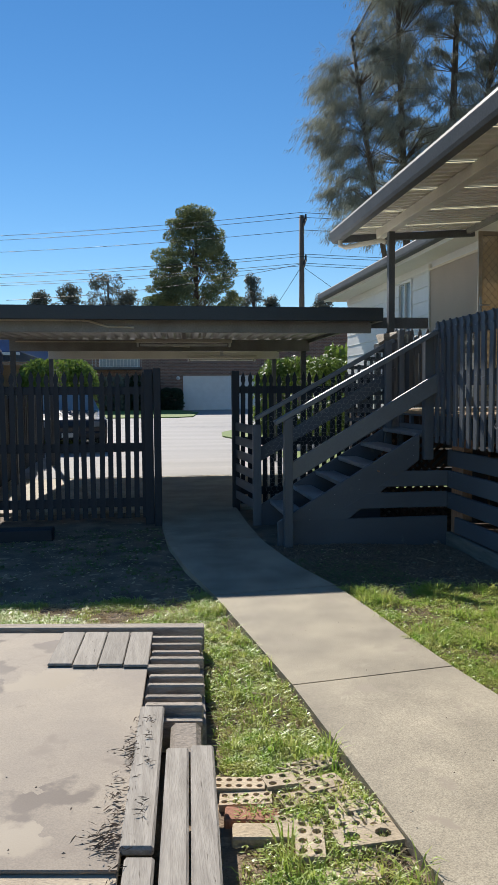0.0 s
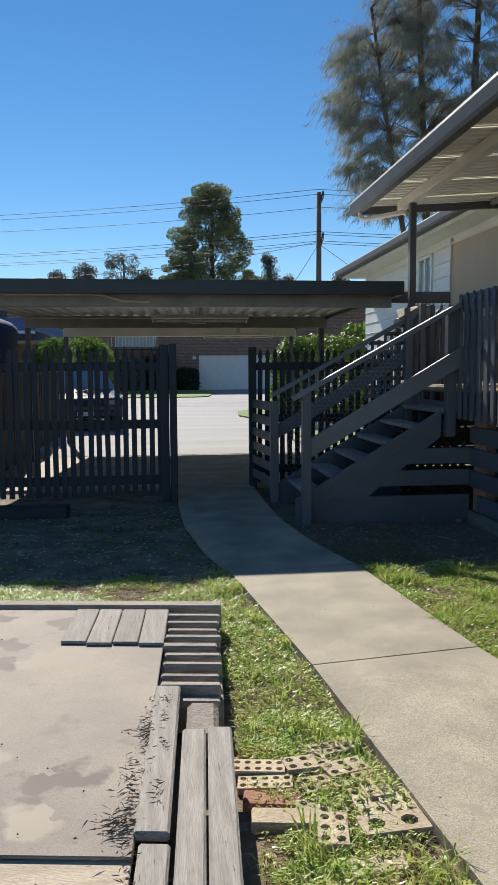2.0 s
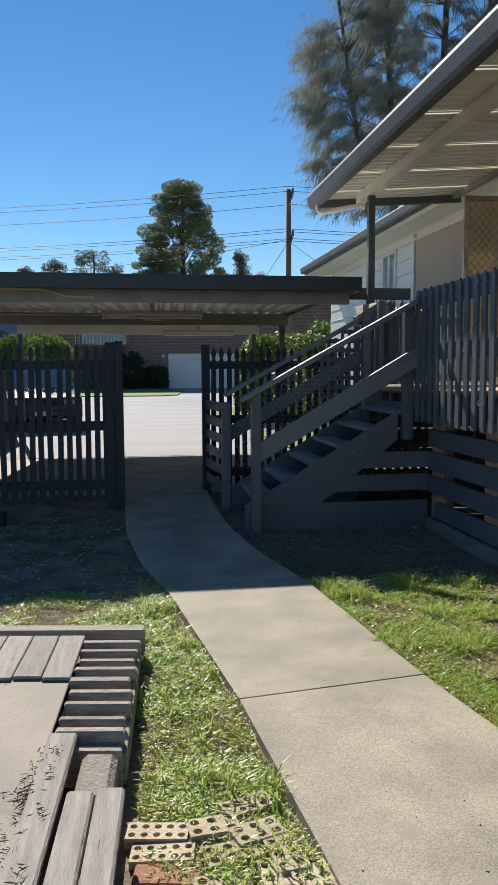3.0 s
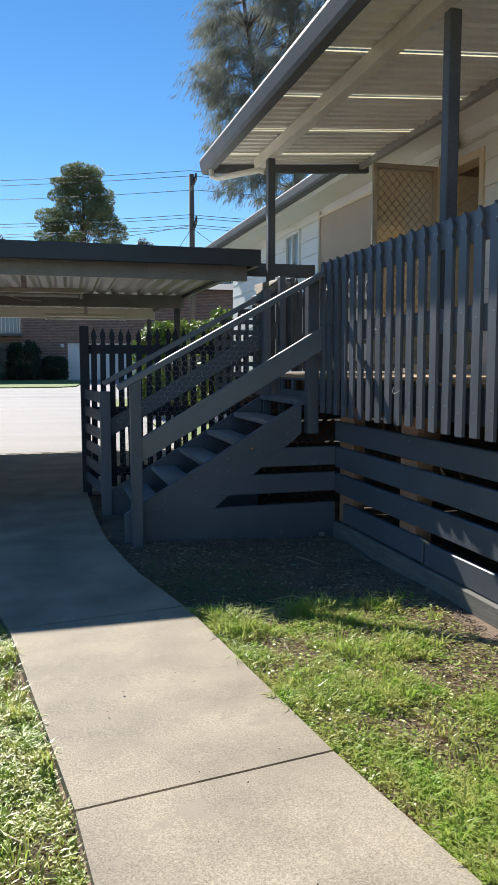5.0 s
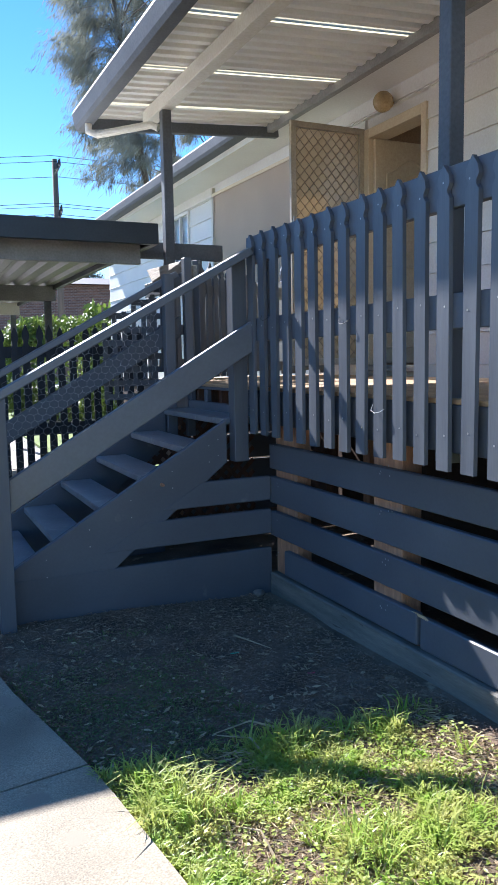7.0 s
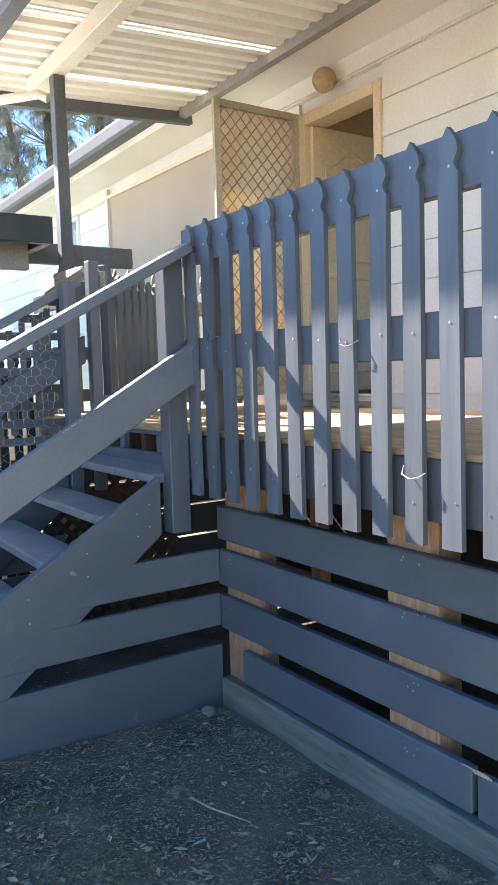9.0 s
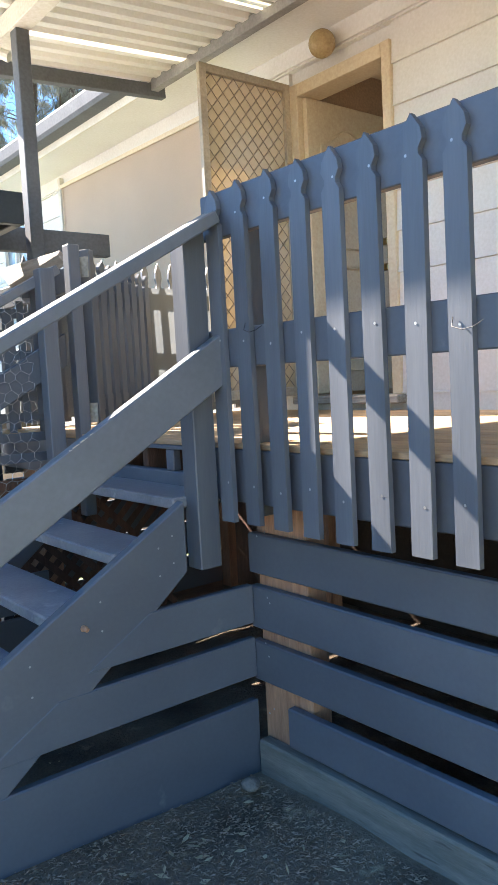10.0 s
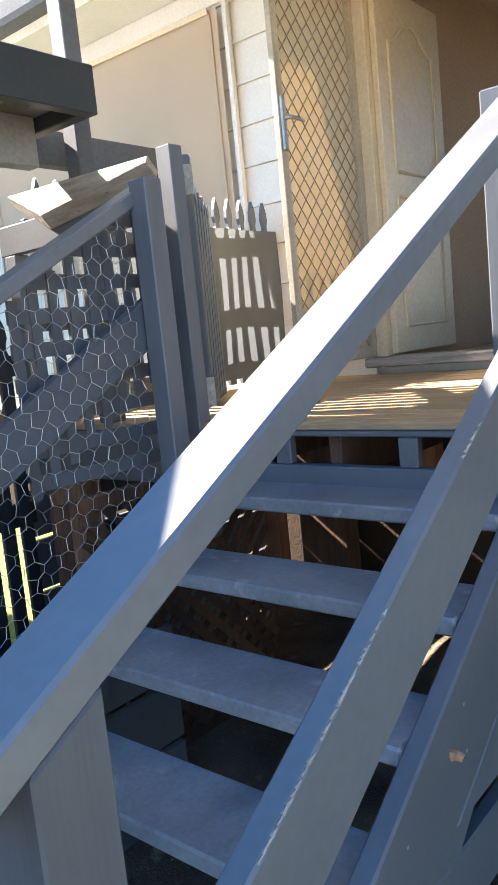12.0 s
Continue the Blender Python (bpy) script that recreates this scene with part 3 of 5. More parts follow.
# ---------- deck ----------
deck = thing("deck", (3.8, 5.5, 0), "timber deck raised on posts with slate-painted slat skirting", "deck")
D0, D1 = 1.5, 9.6
for i in range(20):
    x = DECK_X - 0.02 + 0.092 * i
    part("deck_board", block(x, x + 0.0895, D0, D1, DECK_Z - 0.022, DECK_Z, 0.003), DECKING, deck)
part("edge_joist", block(DECK_X - 0.02, DECK_X + 0.025, D0, 7.33, 1.05, DECK_Z - 0.024), NAVY, deck)
part("edge_joist", block(DECK_X - 0.02, DECK_X + 0.025, 8.43, D1, 1.05, DECK_Z - 0.024), NAVY, deck)
part("edge_strip", block(DECK_X - 0.02, DECK_X + 0.025, 7.332, 8.428, 1.228, DECK_Z - 0.024), NAVY, deck)
part("edge_rail", block(DECK_X - 0.02, DECK_X + 0.025, 7.332, 8.428, 1.03, 1.137), NAVY, deck)
for y in (7.335, 7.62, 8.06, 8.37):
    part("packer", block(DECK_X - 0.015, DECK_X + 0.02, y, y + 0.06, 1.138, 1.227), NAVY, deck)
for y in [1.6 + 0.45 * i for i in range(18)]:
    part("joist", block(DECK_X + 0.03, WALL_X - 0.04, y, y + 0.045, 1.08, DECK_Z - 0.024), OLD_RED, deck)
SK = 3.02
for y in (2.2, 4.2, 6.05, 8.4, 9.45):
    if y != 8.4:
        part("stump", block(SK + 0.043, SK + 0.16, y - 0.1, y + 0.14, -0.1, 1.08), RAW_WOOD, deck, "raw hardwood stump")
    part("stump", block(4.5, 4.6, y - 0.05, y + 0.05, -0.1, 1.08), RAW_WOOD, deck, "raw hardwood stump")
part("stump", block(4.36, 4.49, 8.83, 9.13, -0.1, 1.08), OLD_RED, deck, "raw hardwood stump")
for z0, z1 in ((0.746, 0.905), (0.527, 0.696), (0.315, 0.475)):
    part("skirt_board", block(SK, SK + 0.04, D0, 7.29, z0, z1, 0.006), NAVY, deck)
part("bottom_sleeper", block(SK - 0.02, SK + 0.04, D0, 7.26, -0.12, 0.08, 0.008), SLEEPER, deck, "grey-brown weathered ground sleeper")


part("skirt_board", block(SK, SK + 0.04, 5.78, 7.1, 0.095, 0.25, 0.006), NAVY, deck)
part("skirt_board", block(SK + 0.008, SK + 0.045, D0, 5.765, 0.085, 0.238, 0.006), NAVY, deck, "skirting board with a splintered end")
part("corner_post", block(SK + 0.043, SK + 0.14, 7.0, 7.28, -0.05, 1.05), RAW_WOOD, deck, "red-brown raw timber corner post")
for z0, z1 in ((0.99, 1.245), (0.74, 0.955), (0.49, 0.72), (0.235, 0.475), (-0.05, 0.22)):
    part("end_board", block(DECK_X + 0.02, WALL_X - 0.04, 9.6, 9.63, z0, z1), NAVY, deck)
splinter = bmesh.new()
for i in range(7):
    yy = 5.71 + 0.012 * i
    tube(splinter, [(SK + 0.012, yy, 0.236), (SK + 0.003, yy + 0.012, 0.252), (SK + 0.006, yy + 0.05 + 0.01 * (i % 3), 0.246)], 0.005, 5, 0.001)
part("splinter", splinter, STRAW, deck, "pale splintered wood")

# ---------- picket fence along the deck ----------
fence = thing("deck_fence", (2.9, 5, 1.0), "slate-painted picket balustrade along the deck edge", "fence")
PK = data_of("picket", prism(picket_outline(0.073, 1.195, 0.085), "x", 0, 0.02), NAVY_UP)
y = 7.1945
while y > 1.6:
    part("picket", PK, NAVY_UP, fence, m=at(2.862, y, 0.985 + rnd.uniform(-0.006, 0.006), rnd.uniform(-0.5, 0.5)))
    y -= 0.148
for z0, z1 in ((2.01, 2.172), (1.547, 1.685)):
    part("rail", block(2.884, 2.92, D0, 7.293, z0, z1, 0.004), NAVY, fence)
for y in (7.13, 5.5, 3.8, 2.1):
    part("post", block(2.924, 3.0, y - 0.04, y + 0.04, 1.0, 2.14), NAVY_UP, fence)


# ---------- stair ----------
stair = thing("stair", (2.0, 7.8, 0), "open-tread timber stair painted slate, with plank handrails", "stair")


def sloped(x0, x1, z0, y0, y1, height, w=0.005):
    """A plank on edge that climbs with the stair; z0 is its top at x0, height is upright."""
    z1 = z0 + SLOPE * (x1 - x0)
    return bevel(prism([(x0, z0 - height), (x1, z1 - height), (x1, z1), (x0, z0)], "y", y0, y1), w)


STR_TOP = lambda x: 0.506 + 0.583 * (x - 1.77)
for y0, y1 in ((7.269, 7.314), (STAIR_F - 0.045, STAIR_F)):
    x0 = 1.28
    bm = prism([(x0, -0.02), (x0 + 0.42, 0.0), (2.722, STR_TOP(2.722) - 0.25), (2.722, STR_TOP(2.722) + 0.012), (x0, STR_TOP(x0))], "y", y0, y1)
    part("stringer", bevel(bm, 0.005), NAVY, stair)
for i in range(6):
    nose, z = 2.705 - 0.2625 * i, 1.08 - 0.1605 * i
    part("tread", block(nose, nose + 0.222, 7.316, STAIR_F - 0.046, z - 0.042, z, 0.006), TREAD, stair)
HR = lambda x: 1.361 + 0.545 * (x - 1.495)


def handrail(y):
    a, b = (1.24, HR(1.24) - 0.025), (2.858, HR(2.858) - 0.025)
    return beam((a[0], y, a[1]), (b[0], y, b[1]), 0.09, 0.045, 0.005)


part("handrail", handrail(7.195), RAIL_PAINT, stair)
part("mid_rail", bevel(prism([(1.40, 0.628), (2.884, 1.493), (2.884, 1.678), (1.40, 0.813)], "y", 7.186, 7.23), 0.005), RAIL_PAINT, stair)
part("newel", bevel(prism([(1.328, -0.05), (1.41, -0.05), (1.41, HR(1.41) - 0.052), (1.328, HR(1.328) - 0.052)], "y", 7.153, 7.24), 0.003), NAVY_UP, stair)
part("newel", block(2.764, 2.858, 7.242, 7.33, 0.81, 2.04), NAVY_UP, stair)
part("handrail", handrail(STAIR_F + 0.03), RAIL_PAINT, stair)
part("mid_rail", sloped(1.3, 2.88, 1.26 + 0.56 * (1.3 - 2.09) + 0.06, STAIR_F + 0.005, STAIR_F + 0.045, 0.16), NAVY, stair)
part("newel", block(1.20, 1.29, STAIR_F - 0.088, STAIR_F, -0.05, 1.13), NAVY_UP, stair)
part("newel", block(2.73, 2.805, STAIR_F - 0.075, STAIR_F, 0.86, 2.07), NAVY_UP, stair)
part("newel", block(2.905, 2.965, STAIR_F - 0.03, STAIR_F + 0.035, 0.86, 2.2), NAVY_UP, stair)
for z0, z1 in ((0.546, 0.7), (0.331, 0.488), (-0.09, 0.238)):
    cut = lambda z: 1.735 + (z - 0.225) / 0.583 if z1 > 0.3 else 1.42
    part("skirt_board", bevel(prism([(cut(z0), z0), (SK - 0.002, z0), (SK - 0.002, z1), (cut(z1), z1)], "y", 7.266, 7.302), 0.005), NAVY, stair)


# ---------- carport ----------
carport = thing("carport", (0.3, 12, 0), "low flat steel carport with dark fascia", "carport", kind="structure")
CX0, CX1, CY0, CY1 = -2.7, 2.77, 8.6, 16.2
part("fascia", block(CX0, CX1, CY0, CY0 + 0.05, 2.31, 2.465, 0.004), FASCIA, carport)
part("fascia", block(CX1 - 0.05, CX1, CY0 + 0.05, CY1, 2.31, 2.465, 0.004), FASCIA, carport)


def wave_sheet(x0, x1, y0, y1, z):
    bm = bmesh.new()
    n = int((x1 - x0) / 0.04)
    prev = None
    for i in range(n + 1):
        x = x0 + (x1 - x0) * i / n
        dz = 0.03 if (i % 5) in (0, 1) else 0.0
        cur = (bm.verts.new((x, y0, z + dz)), bm.verts.new((x + 0.87 * (x1 - x) / (x1 - x0), y1, z + dz)))
        if prev:
            bm.faces.new((prev[0], cur[0], cur[1], prev[1]))
        prev = cur
    return bm


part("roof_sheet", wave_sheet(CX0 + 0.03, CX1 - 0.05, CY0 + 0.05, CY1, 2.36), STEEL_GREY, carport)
# Unseen pale layer added to throw sunlight up under the awning.
part("roof_top", wave_sheet(CX0 + 0.03, CX1 - 0.052, CY0 + 0.052, CY1, 2.366), ROOF_SHEET, carport, "unseen pale sheet added to bounce light up to the awning")
part("beam", block(CX0, 2.7, 8.85, 8.91, 2.19, 2.355, 0.003), STEEL_GREY, carport)
part("beam", block(2.1, 3.5, 9.08, 9.14, 2.27, 2.40, 0.003), GUTTER, carport)
part("beam", block(-2.1, 2.75, 12.5, 12.56, 2.17, 2.355, 0.003), STEEL_GREY, carport)
part("beam", block(-1.85, 2.75, 15.4, 15.46, 2.17, 2.355, 0.003), CREAM_STEEL, carport)
for x, y in ((-2.05, 12.53), (-1.8, 15.43), (2.65, 12.53), (2.65, 15.43), (-2.6, 8.88)):
    part("post", block(x - 0.04, x + 0.04, y - 0.04, y + 0.04, 0.0, 2.17), GUTTER, carport)


# ---------- picket fences by the gateway ----------
def yard_fence(x0, x1, y, label):
    f = thing("picket_fence", ((x0 + x1) / 2, y, 0), label, "fence")
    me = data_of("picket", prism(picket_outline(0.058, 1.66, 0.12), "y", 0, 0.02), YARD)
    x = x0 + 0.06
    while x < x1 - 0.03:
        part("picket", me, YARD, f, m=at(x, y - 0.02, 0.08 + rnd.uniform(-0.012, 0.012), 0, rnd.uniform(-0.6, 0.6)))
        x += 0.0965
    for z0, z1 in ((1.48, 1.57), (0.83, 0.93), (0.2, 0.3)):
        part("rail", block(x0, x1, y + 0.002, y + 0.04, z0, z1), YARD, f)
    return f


left_fence = yard_fence(-4.5, 0.06, 8.72, "slate-painted picket fence beside the gateway, coloured for backlit shade")
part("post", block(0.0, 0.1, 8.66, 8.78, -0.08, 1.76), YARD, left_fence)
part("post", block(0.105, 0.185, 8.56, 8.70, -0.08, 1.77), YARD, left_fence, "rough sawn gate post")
right_fence = yard_fence(1.16, 2.93, 9.5, "slate-painted picket fence behind the stair, coloured for backlit shade")
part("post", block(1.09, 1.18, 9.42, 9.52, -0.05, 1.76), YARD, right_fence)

# ---------- timber platform by the path ----------
def skewed(bm):
    """The platform lies out of square with the house."""
    o = Matrix.Translation((0.32, 4.4, 0))
    m = Matrix(((1, 0.058, 0, 0), (-0.15, 1, 0, 0), (0, 0, 1, 0), (0, 0, 0, 1)))
    bm.transform(o @ m @ o.inverted())
    return bm


platform = thing("timber_platform", (-0.6, 3.2, 0), "weathered low timber platform covered in muddy plywood", "platform")
part("plywood_sheet", skewed(block(-3.2, 0.035, 2.11, 4.30, 0.103, 0.115, 0.003)), PLYWOOD, platform, "mud-stained plywood sheet")
part("lower_sheet", skewed(block(-3.2, 0.035, 0.3, 2.3, 0.085, 0.101, 0.003)), VENEER, platform, "pale lower plywood sheet with peeling veneer")
part("edge_plank", skewed(block(-3.4, 0.33, 4.33, 4.42, 0.0, 0.135, 0.006)), WEATHERED_X, platform)
for i in range(4):
    part("board", skewed(block(-0.47 + i * 0.128, -0.47 + i * 0.128 + 0.123, 3.76 - 0.03 * rnd.random(), 4.27, 0.117, 0.132, 0.004)), WEATHERED, platform)
for i in range(9):
    yy = 3.24 + i * 0.118
    part("slat", skewed(block(0.04 + rnd.uniform(-0.01, 0.01), 0.31 + rnd.uniform(-0.015, 0.01), yy, yy + 0.05 + rnd.uniform(-0.012, 0.008), 0.07, 0.125 + rnd.uniform(-0.008, 0.004), 0.007)), WEATHERED_X, platform)
# Dark sheet added below the slats to give their gaps a deep shade.
part("base_board", skewed(block(0.072, 0.273, 3.2, 4.3, -0.03, 0.0)), UNDER, platform)
part("joist", skewed(block(0.275, 0.315, 3.2, 4.3, -0.04, 0.066)), WEATHERED, platform)
part("joist", skewed(block(0.03, 0.07, 2.9, 4.3, -0.04, 0.066)), WEATHERED, platform)
part("bearer", skewed(block(-3.2, 0.30, 3.17, 3.215, -0.05, 0.09)), WEATHERED_X, platform)
part("plank", skewed(block(0.03, 0.135, 2.2, 3.24, 0.098, 0.13, 0.008)), WEATHERED, platform, "cracked grey plank with leaf litter")
part("plank", skewed(block(0.05, 0.14, 1.2, 2.16, 0.098, 0.128, 0.008)), WEATHERED, platform)
part("plank", skewed(block(0.155, 0.24, 0.6, 2.83, 0.1, 0.14, 0.008)), WEATHERED, platform)
part("plank", skewed(block(0.247, 0.335, 0.6, 2.85, 0.1, 0.14, 0.008)), WEATHERED, platform)
part("block", skewed(block(0.165, 0.29, 2.84, 3.14, 0.0, 0.105, 0.02)), STONE, platform, "rough broken concrete block")

# ---------- distance ----------
def blob_leaves(bm, centre, radius, n, size, rng, flat=1.0, inner=0.3):
    """Many small leaf blades scattered in an uneven clump."""
    c = Vector(centre)
    for _ in range(n):
        d = Vector((rng.gauss(0, 1), rng.gauss(0, 1), rng.gauss(0, 1))).normalized()
        r = radius * (inner + (1 - inner) * rng.random() ** 0.5)
        p = c + Vector((d.x * r, d.y * r, d.z * r * flat))
        a = Vector((rng.gauss(0, 1), rng.gauss(0, 1), rng.gauss(0, 1))).normalized()
        b = a.orthogonal().normalized()
        s = size * rng.uniform(0.6, 1.4)
        bm.append((p, a * s, b * s * 0.45))


def leaves_mesh(name, blades, material_):
    verts, faces = [], []
    for p, a, b in blades:
        i = len(verts)
        verts += [p - a, p + b, p + a, p - b]
        faces.append((i, i + 1, i + 2, i + 3))
    me = bpy.data.meshes.new(name)
    me.from_pydata([tuple(v) for v in verts], [], faces)
    me.materials.append(material_)
    return me


def tree(name, base, trunk_top, r, clumps, leaf_material, size, label, per=260, flat=0.8):
    t = thing(name, base, label, "tree")
    rng = random.Random(len(clumps) * 31 + int(base[1]))
    bm = bmesh.new()
    b, tt = Vector(base), Vector(trunk_top)
    tube(bm, [b, b.lerp(tt, 0.5) + Vector((r * 0.6, 0, 0)), tt], r, 10, r * 0.35)
    part("trunk", bm, BARK, t, smooth=True)
    bm = bmesh.new()
    blades = []
    for c, rad in clumps:
        c = Vector(c)
        k = min(0.95, max(0.25, (c.z - b.z) / (tt.z - b.z) * 0.75))
        s = b.lerp(tt, k)
        tube(bm, [s, s.lerp(c, 0.5) + Vector((0, 0, -0.03 * (c - s).length)), c], r * 0.14, 6, r * 0.04)
        blob_leaves(blades, c, rad, int(per * rad * rad), size, rng, flat)
    tagged(part("limb", bm, BARK, t), kind="stuff")
    part("crown", leaves_mesh("crown", blades, leaf_material), leaf_material, t)
    return t


rng = random.Random(3)

# brick house across the driveway
HY = 46.0
brick_house = thing("brick_house", (0, 50, 0.4), "two-storey red-brown brick house with a white garage door", "house")
HOLES = [(2.35, 7.1, 0.43, 2.5), (1.0, 2.0, 4.0, 4.75), (2.3, 3.5, 4.0, 4.75), (3.8, 4.7, 4.0, 4.75), (-2.6, -0.2, 3.0, 5.0)]
xs = sorted({-9.0, 16.0, *[h[0] for h in HOLES], *[h[1] for h in HOLES]})
zs = sorted({0.2, 5.7, *[h[2] for h in HOLES], *[h[3] for h in HOLES]})
bm = bmesh.new()
for x0, x1 in zip(xs, xs[1:]):
    for z0, z1 in zip(zs, zs[1:]):
        if not any(h[0] <= x0 and x1 <= h[1] and h[2] <= z0 and z1 <= h[3] for h in HOLES):
            box(bm, x0, x1, HY, HY + 0.24, z0, z1)
box(bm, -9, 16, HY + 8.8, HY + 9, 0.2, 5.7)
box(bm, -9, -8.8, HY + 0.24, HY + 8.8, 0.2, 5.7)
box(bm, 15.8, 16, HY + 0.24, HY + 8.8, 0.2, 5.7)


def brick_material():
    m = bpy.data.materials.new("brick_courses")
    m.use_nodes = True
    n, link = m.node_tree.nodes, m.node_tree.links.new
    geo, mp, br = n.new("ShaderNodeNewGeometry"), n.new("ShaderNodeMapping"), n.new("ShaderNodeTexBrick")
    mp.inputs["Rotation"].default_value = (radians(90), 0, 0)
    link(geo.outputs["Position"], mp.inputs["Vector"])
    link(mp.outputs["Vector"], br.inputs["Vector"])
    br.inputs["Scale"].default_value = 1.0
    br.inputs["Brick Width"].default_value, br.inputs["Row Height"].default_value, br.inputs["Mortar Size"].default_value = 0.24, 0.086, 0.008
    br.inputs["Color1"].default_value, br.inputs["Color2"].default_value, br.inputs["Mortar"].default_value = (0.27, 0.15, 0.11, 1), (0.16, 0.095, 0.075, 1), (0.33, 0.29, 0.25, 1)
    link(br.outputs["Color"], n["Principled BSDF"].inputs["Base Color"])
    n["Principled BSDF"].inputs["Roughness"].default_value = 0.9
    return m


part("wall", bm, brick_material(), brick_house)
part("roof", prism([(HY - 0.5, 5.65), (HY + 4.5, 6.5), (HY + 9.5, 5.65)], "x", -9.5, 16.5), ROOF_TILE, brick_house)
garage = part("garage_door", block(2.35, 7.1, HY + 0.08, HY + 0.13, 0.43, 2.5, 0.005), DOOR_WHITE, brick_house, "white sectional garage door")
for i in range(1, 5):
    part("panel_ridge", block(2.4, 7.05, HY + 0.06, HY + 0.078, 0.43 + i * 0.41, 0.45 + i * 0.41, 0.003), DOOR_WHITE, garage)
for x0, x1, z0, z1 in HOLES[1:]:
    w = part("window", block(x0, x1, HY + 0.16, HY + 0.17, z0, z1, 0), GLASS, brick_house)
    for a, b, c, d in ((x0, x1, z0, z0 + 0.05), (x0, x1, z1 - 0.05, z1), (x0, x0 + 0.05, z0, z1), (x1 - 0.05, x1, z0, z1)):
        part("window_frame", block(a, b, HY + 0.1, HY + 0.155, c, d, 0), DOOR_WHITE, w)
balcony = part("balcony", block(-3.0, -0.1, HY - 1.0, HY - 0.01, 2.85, 3.0, 0.01), GUTTER, brick_house)
for i in range(15):
    part("baluster", block(-2.95 + 0.2 * i, -2.92 + 0.2 * i, HY - 0.98, HY - 0.95, 3.0, 3.9, 0), GALV, balcony)
part("balcony_rail", block(-3.0, -0.1, HY - 1.0, HY - 0.93, 3.9, 3.95, 0.005), GALV, balcony)
part("meter_box", block(-0.1, 0.6, HY - 0.1, HY - 0.005, 2.0, 2.5, 0.01), DOOR_WHITE, brick_house, "pale wall box")
bm = bmesh.new()
bmesh.ops.create_uvsphere(bm, u_segments=12, v_segments=8, radius=0.12, matrix=at(2.05, HY - 0.13, 2.35))
part("wall_lamp", bm, PLASTIC_WHITE, brick_house, "white wall lamp", True)

# neighbouring shed on the left of the driveway
shed = thing("neighbour_shed", (-7.5, 25, 0), "dark open shed with a blue roof edge", "shed")
part("wall", block(-14, -3.6, 27.9, 28, 0, 2.5, 0), DARK, shed)
part("wall", block(-14, -13.9, 21.5, 27.9, 0, 2.5, 0), DARK, shed)
part("wall", block(-14, -4.6, 21.52, 21.6, 0, 2.5, 0), UNDER, shed)
part("roof", block(-14.2, -3.3, 21.3, 28.2, 2.62, 2.95, 0.01), BLUE_PAINT, shed, "blue painted roof edge")
part("gutter", block(-14.2, -3.3, 21.18, 21.29, 2.53, 2.61, 0.01), DOOR_WHITE, shed)
part("upper_wall", block(-14, -4.25, 21.5, 22.5, 2.96, 3.35, 0.01), UNDER, shed)
for x in (-3.5, -8, -13):
    part("post", block(x - 0.05, x + 0.05, 21.4, 21.5, 0, 2.6, 0.005), STEEL_GREY, shed)


TANK_X = -3.24
paling_fence = thing("paling_fence", (-2.25, 13, 0), "low dark weathered paling fence along the driveway edge", "fence")
PALING = material("dark_old_palings", (0.07, 0.068, 0.066), (0.04, 0.039, 0.038), 0.9, 4, (5, 5, 0.5), bump=0.4, fine=30, vary=0.3)
pal = data_of("paling", block(-0.009, 0.009, -0.05, 0.05, 0, 1.42, 0.003), PALING)
for i in range(62):
    yy = 9.75 + 0.118 * i
    part("paling", pal, PALING, paling_fence, m=at(-2.25 + 0.3 * max(0, (yy - 15.5) / 1.7) ** 1.5 * 0.3, yy, 0.045 + 0.012 * max(0, yy - 14), rnd.uniform(-0.6, 0.6), rnd.uniform(-0.6, 0.6)))
for z in (0.35, 1.15):
    part("rail", block(-2.3, -2.262, 9.7, 15.6, z, z + 0.08), PALING, paling_fence)
for yy in (9.75, 12.0, 14.2, 15.55):
    part("post", block(-2.38, -2.302, yy - 0.04, yy + 0.04, -0.05, 1.4), PALING, paling_fence)


TANK_BLUE = material("dark_blue_tank_plastic", (0.035, 0.055, 0.125), (0.025, 0.04, 0.095), 0.85, 2, bump=0.05, vary=0)
tank = thing("water_tank", (TANK_X, 13.2, 0), "dark blue corrugated plastic rainwater tank with a domed top", "water tank")
rows = [(0.9 + (0.012 if k % 2 else -0.012), 0.02 + 2.2 * k / 22) for k in range(23)] + [(0.8, 2.3), (0.5, 2.42), (0.22, 2.47)]
bm = bmesh.new()
rings = [[bm.verts.new((TANK_X + q * math.cos(a * math.pi / 20), 13.2 + q * math.sin(a * math.pi / 20), z)) for a in range(40)] for q, z in rows]
for a, b in zip(rings, rings[1:]):
    for k in range(40):
        bm.faces.new((a[k], a[(k + 1) % 40], b[(k + 1) % 40], b[k]))
bm.faces.new(rings[-1])
part("shell", bm, TANK_BLUE, tank, smooth=True)
bm = bmesh.new()
tube(bm, [(TANK_X, 13.2, 2.465), (TANK_X, 13.2, 2.5)], 0.24, 24)
part("lid", bm, TANK_BLUE, tank)


